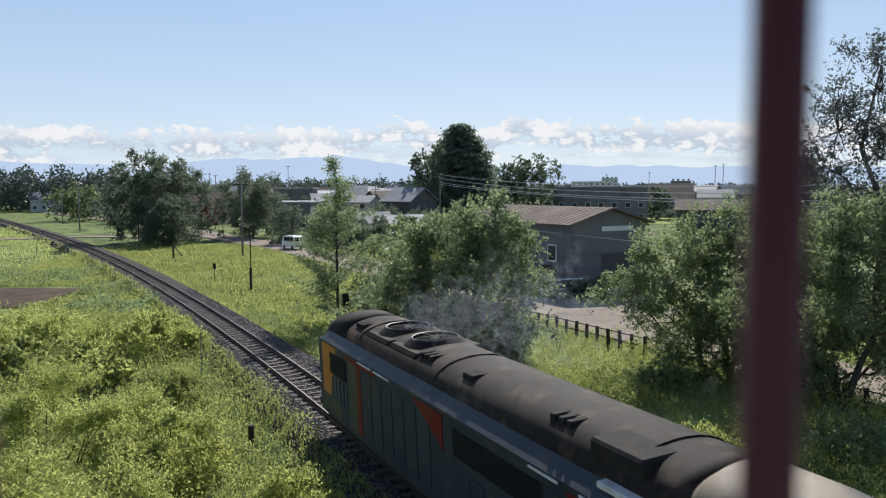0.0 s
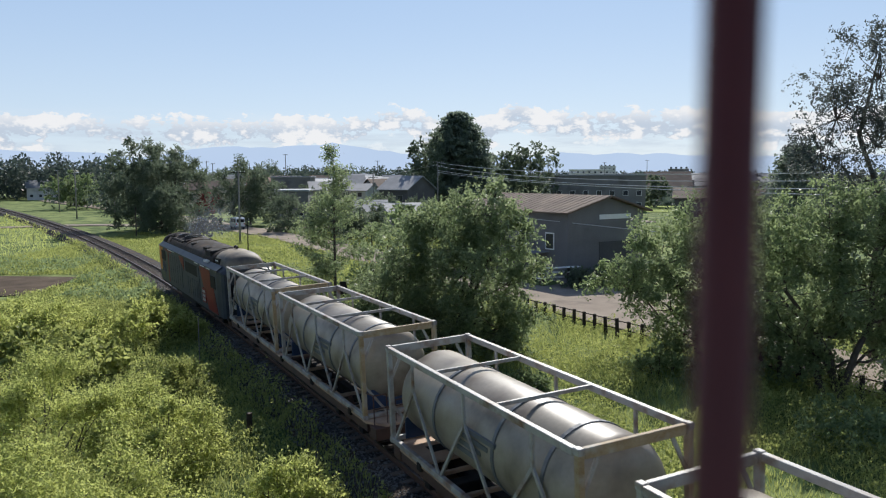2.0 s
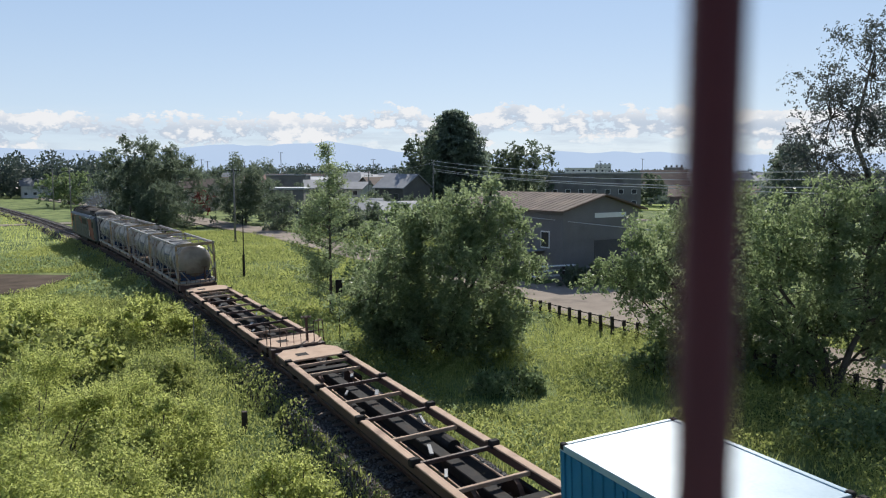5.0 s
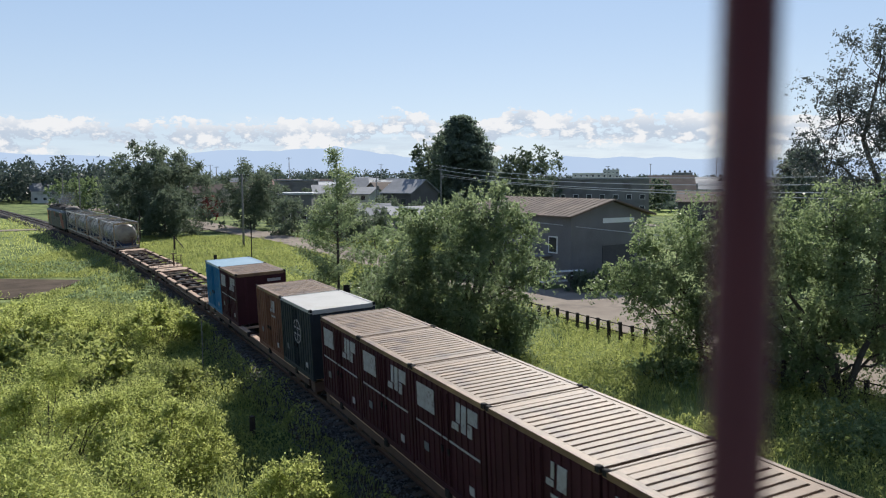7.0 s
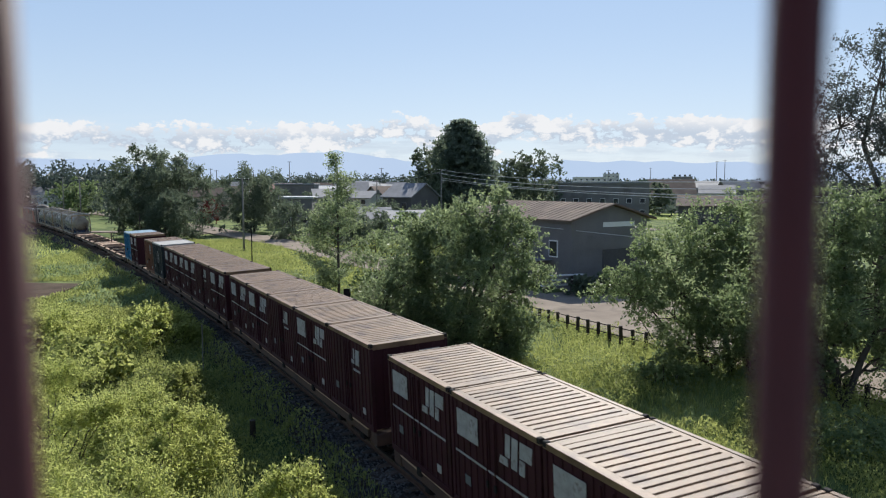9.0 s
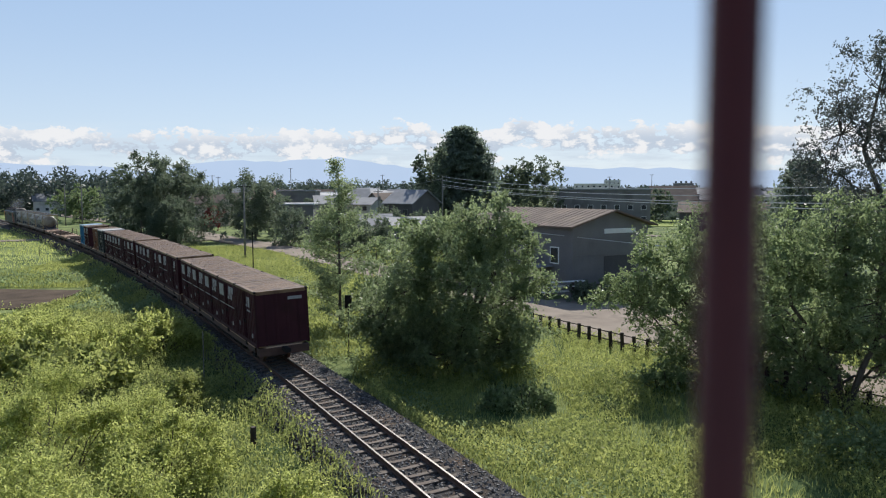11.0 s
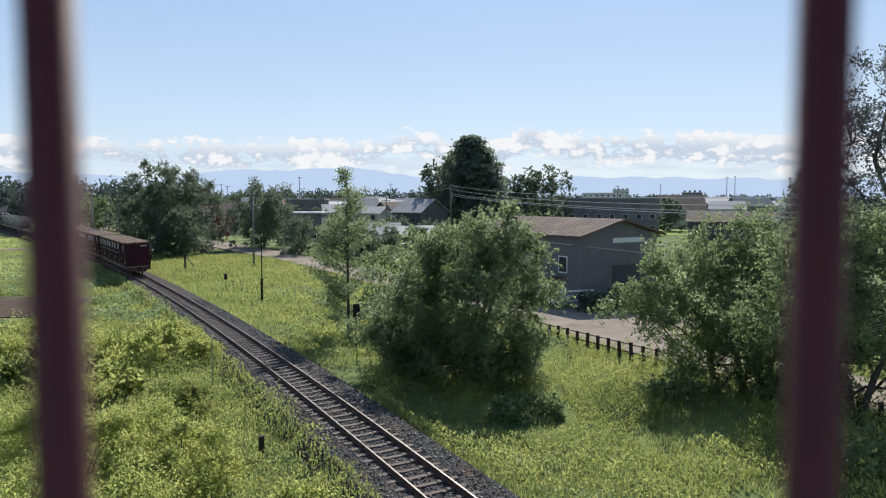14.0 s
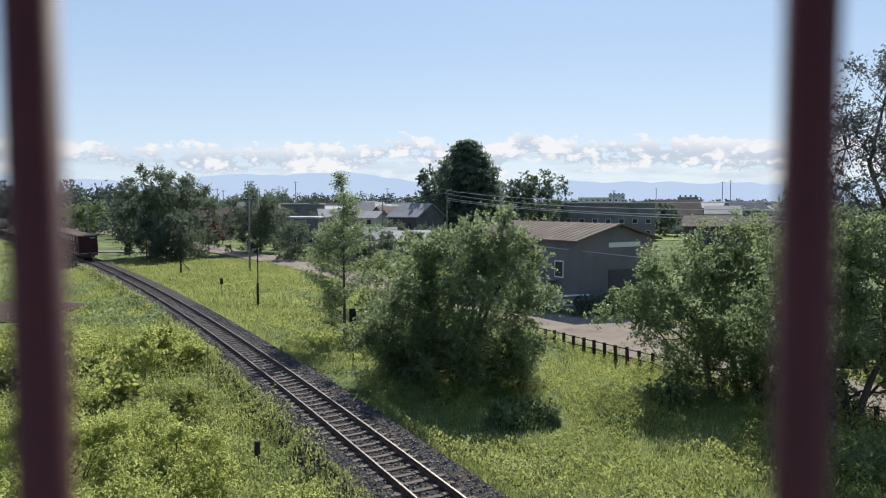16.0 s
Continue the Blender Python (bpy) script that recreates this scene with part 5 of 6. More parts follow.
utility_pole(-24.6, 97.3, 8.6, "grey concrete utility pole in the meadow", 1)
utility_pole(-11.9, 150.0, 8.4, "grey concrete pole with a transformer", 2)
utility_pole(-42.0, 128.0, 10.0, "tall grey utility pole among the trees", 2)
utility_pole(0.6, 150.0, 10.5, "grey pole with crossarms before the conifer", 2)
utility_pole(30.0, 44.0, 8.9, "grey pole hidden behind the roadside trees", 2)
utility_pole(-74.0, 160.0, 8.8, "grey pole beside the far crossing", 1)
utility_pole(-62.0, 150.0, 7.8, "grey pole beyond the track", 0)
utility_pole(-92.0, 190.0, 9.5, "grey pole far along the track", 1)
for _x, _y, _t in ((-56.4, 294.0, 16.0), (-88.0, 300.0, 13.5), (-80.0, 280.0, 12.5), (-66, 260, 12), (12.0, 330.0, 14.0), (-22.0, 300.0, 13.5), (119.0, 330.0, 16.5), (128.0, 345.0, 17.5), (110.0, 400.0, 15.0), (66.0, 300.0, 12.5)):
    utility_pole(_x, _y, _t, "slim mast over the distant roofs", 1, 0.2)


def post(name, x, y, top, r, mat, label, plate=None, stay=False, board=None):
    t = thing(name, pose(x, y, GZ), label, name.replace("_", " "))
    bm = bmesh.new()
    tube(bm, (0, 0, -0.25), (0, 0, top - GZ), r, r * 0.9, n=8)
    part("shaft", bm, M[mat], t)
    h = top - GZ
    if plate:
        part("plate", B(-plate[0] / 2, plate[0] / 2, -0.05, -0.01, h - plate[1], h, bevel=0.01), M["iron"], t, "dark plate")
    if board:
        part("box", B(-0.09, 0.09, -0.16, 0.02, board, board + 1.9, bevel=0.02), M["iron"], t, "dark cable box")
        bm = bmesh.new()
        for k, z in ((-1, h - 0.35), (1, h - 0.2), (-1, h - 0.6)):
            beam(bm, (0, 0, z), (k * 0.35, 0, z + 0.2), 0.03, 0.03)
        part("bracket", bm, M["iron"], t)
    if stay:
        bm = bmesh.new()
        beam(bm, (0.05, 0, h * 0.9), (1.5, -0.2, 0.0), 0.09, 0.09)
        part("stay", bm, M["wood_dark"], t, "leaning timber stay")
    return t


post("signal_post", -15.7, 64.7, 4.4, 0.05, "iron", "thin dark post with small arms in the meadow", board=0.1)
post("marker_post", -10.8, 34.8, 1.5, 0.025, "pole_concrete", "thin grey marker stake beside the track")
post("timber_post", -32.6, 95.1, 1.0, 0.13, "wood_dark", "short timber post with a leaning stay", stay=True)
post("trackside_sign", -20.7, 71.4, 0.95, 0.03, "iron", "small dark sign on a thin post", plate=(0.30, 0.55))
post("marker_post", -42.0, 108.6, 3.6, 0.09, "wood_dark", "old timber post near the trees")
post("trackside_stub", -6.35, 25.7, -0.1, 0.11, "wood_dark", "short dark stump in the weeds")
post("marker_post", -52.5, 101.0, 0.6, 0.03, "iron", "thin dark stake beside the far track")
post("trackside_sign", -4.8, 40.2, 2.4, 0.03, "iron", "dark sign plate on a thin post before the shrubs", plate=(0.36, 0.7))


def wire(pts, sag, r, label):
    """A cable from point to point with sag."""
    a, b = Vector(pts[0]), Vector(pts[1])
    q = [a.lerp(b, i / 18) - Vector((0, 0, sag * 4 * (i / 18) * (1 - i / 18))) for i in range(19)]
    d = (b - a).normalized()
    s_ = d.cross(Vector((0, 0, 1))).normalized()
    bm = loft(bmesh.new(), [[c + (s_ * math.cos(k) + Vector((0, 0, 1)) * math.sin(k)) * r for k in (0, 1.257, 2.513, 3.77, 5.027)] for c in q])
    tagged(part("power_line", bm, M["wire"]), label, "cable", "cables over the lane")


for _z0, _z1, _s in ((9.8, 8.1, 1.0), (9.1, 7.6, 1.1), (8.3, 7.0, 0.95), (7.9, 6.5, 0.7)):
    wire([(0.6, 150.0, _z0 + 0.5), (30.0, 44.0, _z1)], _s, 0.034, "pale sagging power cable over the lane")
wire([(-11.9, 150, 7.9), (0.6, 150.0, 10.0)], 0.3, 0.022, "pale power cable between poles")
wire([(-6.0, 72.0, 5.6), (26.0, 52.0, 2.9)], 0.1, 0.028, "thin pale cable across the yard")
wire([(30.0, 44.0, 7.0), (52.0, 8.0, 7.4)], 0.6, 0.022, "pale power cable along the lane")


# ================= the van on the lane =================
def build_van():
    t = thing("van", Matrix.Identity(4), "small white van driving along the lane", "van")
    L, w = 3.4, 0.74
    prof = [(-L / 2, 0.32), (-L / 2, 1.05), (-L / 2 + 0.12, 1.75), (-L / 2 + 0.35, 1.86), (0.9, 1.86), (1.22, 1.75), (1.62, 1.05), (1.70, 0.85), (1.70, 0.32)]
    bm = bmesh.new()
    loft(bm, [[(k * w * s, y, z) for y, z in prof] for k, s in ((-1, 0.97), (-1, 1.0), (1, 1.0), (1, 0.97))])
    body = part("body", bm, W["car_white"], t)
    for sx in (-1, 1):
        for y0, y1 in ((-1.5, -0.75), (-0.68, 0.18), (0.26, 1.05)):
            part("side_window", B(*sorted((sx * (w - 0.01), sx * (w + 0.012))), y0, y1, 1.12, 1.66, bevel=0.01), P_["glass"], t)
        for y in (-1.05, 1.08):
            bm = bmesh.new()
            tube(bm, (sx * (w - 0.14), y, 0.27), (sx * (w + 0.02), y, 0.27), 0.27, n=18)
            wh = part("wheel", bm, W["tyre"], t)
            bm = bmesh.new()
            tube(bm, (sx * (w + 0.02), y, 0.27), (sx * (w + 0.03), y, 0.27), 0.16, n=14)
            part("rim", bm, W["roof_grey"], wh)
    part("rear_window", B(-0.58, 0.58, -L / 2 - 0.012, -L / 2 + 0.15, 1.12, 1.62, bevel=0.01), P_["glass"], t)
    for sx in (-1, 1):
        part("tail_light", B(sx * 0.62 - 0.06, sx * 0.62 + 0.06, -L / 2 - 0.02, -L / 2 + 0.02, 0.75, 1.0, bevel=0.01), P_["lamp_red"], t, "red tail light")
    part("bumper", B(-0.7, 0.7, -L / 2 - 0.05, -L / 2 + 0.02, 0.32, 0.5, bevel=0.02), W["roof_grey"], t)
    return t


VAN = build_van()
# ================= trees, shrubs, weeds =================
RD = np.array(ROAD)


def off_road(x, y):
    x, y = np.asarray(x), np.asarray(y)
    a, b = RD[:-1], RD[1:]
    best = np.full(x.shape, 1e9)
    for p, q in zip(a, b):
        d = q - p
        t = np.clip(((x - p[0]) * d[0] + (y - p[1]) * d[1]) / (d @ d), 0, 1)
        best = np.minimum(best, np.hypot(x - p[0] - t * d[0], y - p[1] - t * d[1]))
    return best


def lumps(x, y, k=1.0, seed=0):
    """A smooth field between about 0 and 1."""
    r = np.random.default_rng(seed)
    s = np.zeros_like(np.asarray(x, float))
    for i in range(9):
        f, a, ph = k * r.uniform(0.5, 2.2), r.uniform(0, 6.28), r.uniform(0, 6.28)
        s = s + np.sin((x * math.cos(a) + y * math.sin(a)) * f + ph)
    return 0.5 + s / 9


def limb(bm, a, b, r0, r1, rng, bend=0.12):
    """A crooked tapering branch."""
    a, b = Vector(a), Vector(b)
    n = 4
    pts = [a.lerp(b, i / n) + (Vector(rng.normal(size=3)) * (b - a).length * bend * 0.5 if 0 < i < n else Vector()) for i in range(n + 1)]
    for i in range(n):
        tube(bm, pts[i], pts[i + 1], r0 + (r1 - r0) * i / n, r0 + (r1 - r0) * (i + 1) / n, n=6, cap=False)


def shoots(rng, c, r, k, up=0.25, step=12):
    """Leaf places along shoots that spread out of a clump."""
    m = max(2, int(k) // step)
    q = rng.normal(size=(m, 3))
    q[:, 2] += up
    q /= np.linalg.norm(q, axis=1, keepdims=True)
    far = r * rng.uniform(0.5, 1.25, m)
    u = 0.25 + 0.75 * rng.random((m, step)) ** 0.75
    s = q[:, None, :] * (far[:, None] * u)[:, :, None]
    s[:, :, 2] -= 0.13 * far[:, None] * u ** 2
    s += rng.normal(size=s.shape) * 0.06 * r ** 0.5
    return (np.asarray(c) + s).reshape(-1, 3)


def lobed_tree(x, y, lobes, mat, label, seed, leaves, size, trunk=0.14, stems=3, name="tree", twigs=60, clump=0.50):
    """A tree whose crown is a few swelling lobes (across, along, height, radius), each of many leafy clumps."""
    rng = np.random.default_rng(seed)
    t = thing(name, pose(x, y, GZ), label, name)
    share = np.array([l[3] ** 2.3 for l in lobes])
    at, cs = [], []
    for (a, b, z, r), k in zip(lobes, leaves * share / share.sum()):
        n = max(8, int(13 * r ** 1.6))
        for w in rng.dirichlet(np.full(n, 4.0)):
            q = rng.normal(size=3)
            q[2] += 0.2
            q *= r * rng.uniform(0.25, 1.0) / np.linalg.norm(q)
            c = np.array([a, b, z]) + q
            c[2] = max(c[2], 0.25)
            cs.append(c)
            at.append(shoots(rng, c, clump * math.sqrt(r) * rng.uniform(0.7, 1.35), k * w))
    at = np.concatenate(at)
    at[:, 2] = np.maximum(at[:, 2], 0.05)
    quads("crown", leaf_faces(rng, at, size), mat, t)
    for s in range(stems):
        ang = 2 * math.pi * (s + 0.3) / stems
        base = Vector((0.3 * math.cos(ang), 0.3 * math.sin(ang), -0.2)) if stems > 1 else Vector((0, 0, -0.2))
        mine = lobes[s::stems]
        head = Vector(max(mine, key=lambda l: l[2])[:3])
        bm = bmesh.new()
        limb(bm, base, head, trunk, trunk * 0.22, rng, 0.06)
        tr = part("trunk", bm, M["bark"], t)
        bm = bmesh.new()
        for l in mine:
            c = Vector(l[:3])
            k = min(0.85, max(0.15, (c.z - 0.5 * math.hypot(c.x, c.y)) / max(0.1, head.z)))
            limb(bm, base.lerp(head, k), c, trunk * 0.45 * (1.1 - k), 0.025, rng)
        for i in rng.choice(len(cs), min(twigs // stems, len(cs)), replace=False):
            c = Vector(cs[i])
            near = min(mine, key=lambda l: (Vector(l[:3]) - c).length)
            limb(bm, Vector(near[:3]) * 0.92, c, 0.028, 0.008, rng)
        part("branching", bm, M["bark"], tr)["kind"] = "stuff"
    return t


def poplar(x, y, height, radius, mat, label, seed, leaves, size):
    """A slim young tree with tiers of twigs that reach out and slightly up."""
    rng = np.random.default_rng(seed)
    t = thing("tree", pose(x, y, GZ), label, "tree")
    at, bm = [], bmesh.new()
    tiers = int(height / 0.58)
    for i in range(tiers):
        k = i / tiers
        reach = rng.uniform(0.75, 1.15)
        for j in range(5):
            z = 0.7 + min(1.0, max(0.0, k + rng.normal() * 0.05)) * (height - 0.8)
            a = rng.uniform(0, 6.283)
            r = radius * (1 - k) ** 0.75 * reach * rng.uniform(0.6, 1.1) + 0.1
            n = max(8, int(leaves / tiers / 5 * (0.4 + 1.2 * (1 - k))))
            u = 0.12 + 0.88 * rng.random(n) ** 0.6
            p = np.stack([r * u * math.cos(a), r * u * math.sin(a), z + r * u * 0.50 - 0.12 * r * u ** 2], 1)
            at.append(p + rng.normal(size=(n, 3)) * np.array([0.20, 0.20, 0.13]))
            tube(bm, (0, 0, z - 0.1), (r * 0.95 * math.cos(a), r * 0.95 * math.sin(a), z + r * 0.36), 0.02, 0.006, n=4, cap=False)
    quads("crown", leaf_faces(rng, np.concatenate(at), size, 0.5), mat, t)
    tr = part("trunk", tube(bmesh.new(), (0, 0, -0.2), (0, 0, height), 0.11, 0.015, n=8), M["bark"], t)
    part("branching", bm, M["bark"], tr)["kind"] = "stuff"


def tree(x, y, height, radius, low, mat, label, seed, name="tree", leaves=9000, size=0.22, clumps=60, puff=0.8, trunk=0.16, stems=1, taper=1.0, squash=1.0, limbs=16, hollow=0.35, z0=GZ):
    """A trunk with limbs, and a crown of leaf clumps with an uneven outline. taper below 1 narrows the crown upwards."""
    rng = np.random.default_rng(seed)
    t = thing(name, pose(x, y, z0), label, name)
    top = height
    mid = (top + low) / 2
    half = (top - low) / 2
    clumps = int(clumps * 1.8)
    cs, tries = [], 0
    while len(cs) < clumps and tries < 20000:
        tries += 1
        p = rng.uniform(-1, 1, 3)
        k = (p[2] + 1) / 2
        w = (1 - k) ** 0.8 if taper < 0.3 else math.sqrt(max(0.0, 1 - abs(p[2] if p[2] > 0 else p[2] * 0.72) ** 2.4)) * (1 - (1 - taper) * k)
        rr = math.hypot(p[0], p[1])
        if rr > w or rr < w * hollow * rng.random():
            continue
        ang = math.atan2(p[1], p[0])
        wob = rng.uniform(0.84, 1.14) + 0.17 * math.sin(3 * ang + seed) + 0.14 * math.sin(5 * ang + 2 * p[2] * 3 + seed * 2)
        cs.append((p[0] * radius * wob, p[1] * radius * wob * squash, mid + p[2] * half))
    cs = np.array(cs)
    per = rng.multinomial(leaves, rng.dirichlet(np.full(len(cs), 6.0)))
    at = np.concatenate([shoots(rng, c, puff * rng.uniform(0.6, 1.15), k) for c, k in zip(cs, per)])
    at[:, 2] = np.maximum(at[:, 2], 0.05)
    quads("crown", leaf_faces(rng, at, size), mat, t)
    for s in range(stems):
        bm = bmesh.new()
        ang = 2 * math.pi * s / max(1, stems)
        base = Vector((0.25 * math.cos(ang), 0.25 * math.sin(ang), -0.2)) if stems > 1 else Vector((0, 0, -0.2))
        head = Vector((0.25 * radius * math.cos(ang), 0.25 * radius * math.sin(ang), low + (top - low) * 0.72)) if stems > 1 else Vector((rng.normal() * 0.1, rng.normal() * 0.1, low + (top - low) * 0.85))
        limb(bm, base, head, trunk, trunk * 0.25, rng, 0.05)
        tr = part("trunk", bm, M["bark"], t)
        bm = bmesh.new()
        pick = rng.choice(len(cs), min(limbs, len(cs)), replace=False)
        for i in pick:
            c = Vector(cs[i])
            k = min(0.9, max(0.12, (c.z - 0.35 * math.hypot(c.x, c.y)) / max(0.1, head.z)))
            limb(bm, base.lerp(head, k), c, trunk * 0.38 * (1.1 - k), 0.012, rng)
        part("branching", bm, M["bark"], tr)["kind"] = "stuff"
    return t


def conifer(x, y, height, radius, label, seed, leaves=9000, size=0.5):
    rng = np.random.default_rng(seed)
    t = thing("conifer", pose(x, y, GZ), label, "tree")
    pts = []
    levels = int(height / 0.75)
    for i in range(levels):
        k = i / levels
        z = 1.5 + k * (height - 1.5)
        r = radius * (1 - k) ** 0.62 * rng.uniform(0.84, 1.10)
        arms = max(5, int(17 * (1 - k) + 4))
        for j in range(arms):
            a = 2 * math.pi * (j + rng.random()) / arms
            n = max(6, int(leaves / levels / arms))
            u = rng.random(n) ** 0.5
            rr = r * u * rng.uniform(0.8, 1.1)
            pts.append(np.stack([rr * math.cos(a) + rng.normal(size=n) * 0.05 * radius, rr * math.sin(a) + rng.normal(size=n) * 0.05 * radius, z - 0.16 * rr + rng.normal(size=n) * 0.2], 1))
    quads("crown", leaf_faces(rng, np.concatenate(pts), size, 0.2), M["needle"], t)
    bm = bmesh.new()
    tube(bm, (0, 0, -0.3), (0, 0, height - 0.3), radius * 0.07, 0.03, n=10)
    part("trunk", bm, M["bark"], t)


# before the camera
lobed_tree(0.55, 36.4, [(1.0, 0, 6.7, 2.0), (-1.1, 0.2, 6.0, 1.8), (2.7, 0.2, 6.2, 1.7), (2.4, 0.3, 7.9, 0.8), (-2.2, -0.2, 4.3, 2.1), (0.6, -0.6, 4.2, 2.7), (3.2, -0.1, 3.8, 1.9), (-3.7, 0.6, 2.1, 1.8), (-0.9, -0.4, 2.0, 2.2), (1.3, -0.8, 1.8, 2.1), (2.9, -0.3, 1.6, 1.9), (-2.4, 0.0, 1.5, 1.8), (-1.2, -0.9, 0.9, 1.4), (0.9, -1.2, 0.8, 1.5), (3.0, -0.6, 0.8, 1.3), (-3.4, -0.2, 0.8, 1.3)],
           M["leaf_willow"], "broad bushy grey-green willow beside the track", 21, 104000, 0.135, 0.15, 4)
tree(-1.5, 38.6, 4.6, 2.1, 0.0, M["leaf_willow"], "dense dark willow shrub beside the track", 22, leaves=9000, size=0.18, clumps=50, puff=0.9, trunk=0.08, stems=3)
tree(15.2, 31.6, 3.4, 2.2, 0.0, M["leaf_tree"], "leafy shrub under the roadside tree", 125, name="shrub", leaves=7000, size=0.17, clumps=40, puff=0.9, trunk=0.05, stems=2, limbs=6)
poplar(-6.2, 47.6, 10.4, 3.3, M["leaf_willow"], "slim young poplar with layered twigs", 23, 17000, 0.14)
tree(-3.6, 51.0, 6.6, 2.4, 0.0, M["leaf_tree"], "green shrub behind the young poplar", 24, leaves=5500, size=0.24, clumps=40, puff=0.9, trunk=0.09, stems=2)
lobed_tree(13.4, 35.0, [(-4.9, 0.3, 3.7, 1.4), (-3.1, 0, 5.0, 1.9), (-1.2, 0.2, 6.0, 2.0), (1.0, 0, 6.4, 2.0), (-2.8, -0.2, 2.8, 2.0), (-0.4, -0.5, 3.7, 2.4), (2.0, -0.2, 4.1, 2.3), (-0.9, -0.3, 1.7, 2.0), (1.9, -0.4, 1.7, 1.9), (3.6, 0, 5.6, 1.7), (-2.3, -0.5, 1.0, 1.4), (0.2, -0.8, 0.9, 1.5), (2.4, -0.7, 0.9, 1.5)],
           M["leaf_tree"], "leafy green tree before the roadside fence", 25, 84000, 0.130, 0.14, 3)
lobed_tree(15.6, 29.4, [(-2.2, 0, 6.2, 1.7), (0, 0.3, 7.2, 1.7), (2.2, 0, 6.8, 1.9), (-3.0, 0.2, 4.2, 1.6), (-0.6, -0.4, 4.7, 2.0), (2.0, -0.3, 4.4, 2.0), (3.6, 0.2, 5.2, 1.7), (0.6, 0.2, 2.8, 1.4), (4.0, 0, 3.2, 1.7), (2.2, -0.3, 2.2, 1.6), (-1.6, -0.2, 2.2, 1.5)],
           M["leaf_tree"], "open green tree with visible grey branches", 27, 64000, 0.13, 0.15, 3)
lobed_tree(20.6, 35.5, [(-2.9, 0, 9.6, 1.5), (-2.2, 0.3, 12.2, 1.7), (-0.3, 0, 14.2, 1.7), (1.6, 0, 13.0, 2.0), (-0.5, -0.3, 10.8, 2.0), (2.2, 0, 10.0, 2.2), (-1.4, 0.2, 8.0, 1.8), (1.2, 0, 7.0, 2.0), (3.4, 0, 12.0, 1.8), (-2.4, 0, 6.0, 1.5)],
           M["leaf_airy"], "tall airy tree with sparse small leaves", 28, 40000, 0.125, 0.22, 2, twigs=160, clump=0.62)
tree(13.6, 24.0, 1.2, 1.8, 0.0, M["leaf_mid"], "low leafy shrub under the trees", 29, name="shrub", leaves=4500, size=0.15, clumps=36, puff=0.8, trunk=0.04, stems=2, limbs=6)
conifer(30.0, 63.5, 11.4, 5.4, "dark dense conifer behind the roadside trees", 30, 14000, 0.32)

# along the lane and the town
tree(-43.0, 124.5, 14.0, 7.2, 0.4, M["leaf_dark"], "large dark bushy tree beside the lane", 31, leaves=62000, size=0.24, clumps=110, puff=1.5, trunk=0.25, stems=2, taper=0.8)
tree(-40.6, 115.0, 7.6, 3.5, 0.3, M["leaf_dark"], "dark rounded tree at the meadow's edge", 32, leaves=20000, size=0.24, clumps=50, puff=1.2, trunk=0.14)
tree(-46.6, 122.7, 14.7, 6.2, 0.3, M["leaf_dark"], "dark tree at the track's bend", 33, leaves=46000, size=0.24, clumps=85, puff=1.3, trunk=0.16)
tree(-32.5, 136.0, 12.6, 5.4, 0.4, M["leaf_dark"], "dark ragged tree before the houses", 34, leaves=42000, size=0.25, clumps=90, puff=1.4, trunk=0.2)
tree(-22.5, 118.5, 5.6, 3.0, 0.0, M["leaf_dark"], "dark clipped shrub beside the lane", 35, leaves=12000, size=0.24, clumps=40, puff=1.1, trunk=0.1)
tree(-49.0, 165.0, 5.2, 2.8, 0.6, foliage("leaf_copper", (0.10, 0.022, 0.02), (0.17, 0.05, 0.035), 0.3), "small copper-red tree at the junction", 36, leaves=3000, size=0.4, clumps=24, puff=1.0, trunk=0.1)
conifer(5.2, 172.0, 22.8, 13.0, "tall dark conifer over the houses", 37, 60000, 0.62)
tree(-1.8, 162.0, 17.6, 5.2, 1.0, M["leaf_dark"], "tall dark tree beside the conifer", 38, leaves=16000, size=0.5, clumps=70, puff=1.8, trunk=0.3, taper=0.7)
tree(14.4, 180.0, 14.6, 4.6, 1.0, M["leaf_dark"], "dark round tree behind the barn", 39, leaves=11000, size=0.5, clumps=50, puff=1.7, trunk=0.25)
tree(23.0, 184.0, 16.6, 6.2, 1.2, M["leaf_dark"], "broad dark tree behind the barn", 40, leaves=16000, size=0.5, clumps=70, puff=1.8, trunk=0.28)
tree(-97.0, 208.0, 9.8, 7.0, 0.8, M["leaf_mid"], "broad green tree beyond the track", 41, leaves=6000, size=0.7, clumps=50, puff=1.8, trunk=0.25)
tree(-78.0, 190.0, 5.2, 4.2, 0.0, M["leaf_dark"], "dark shrub at the far crossing", 42, name="shrub", leaves=4000, size=0.6, clumps=30, puff=1.4, trunk=0.12)
tree(57.0, 200.0, 8.0, 4.0, 0.8, M["leaf_dark"], "dark tree between the town houses", 43, leaves=4000, size=0.7, clumps=36, puff=1.5, trunk=0.2)
tree(8.2, 86.0, 6.5, 3.4, 0.5, M["leaf_mid"], "green tree beside the barn", 44, leaves=6000, size=0.35, clumps=40, puff=1.1, trunk=0.12)
tree(3.5, 70.0, 5.4, 3.0, 0.5, M["leaf_mid"], "green shrub at the lane's edge", 45, leaves=6000, size=0.3, clumps=40, puff=1.0, trunk=0.1)
tree(-14.0, 112.5, 4.6, 2.6, 0.2, M["leaf_dark"], "dark garden shrub before the houses", 46, leaves=4000, size=0.38, clumps=30, puff=1.0, trunk=0.08)
tree(-9.5, 103.0, 5.2, 3.2, 0.2, M["leaf_dark"], "dark garden tree beside the lane", 48, leaves=9000, size=0.3, clumps=40, puff=1.1, trunk=0.1)
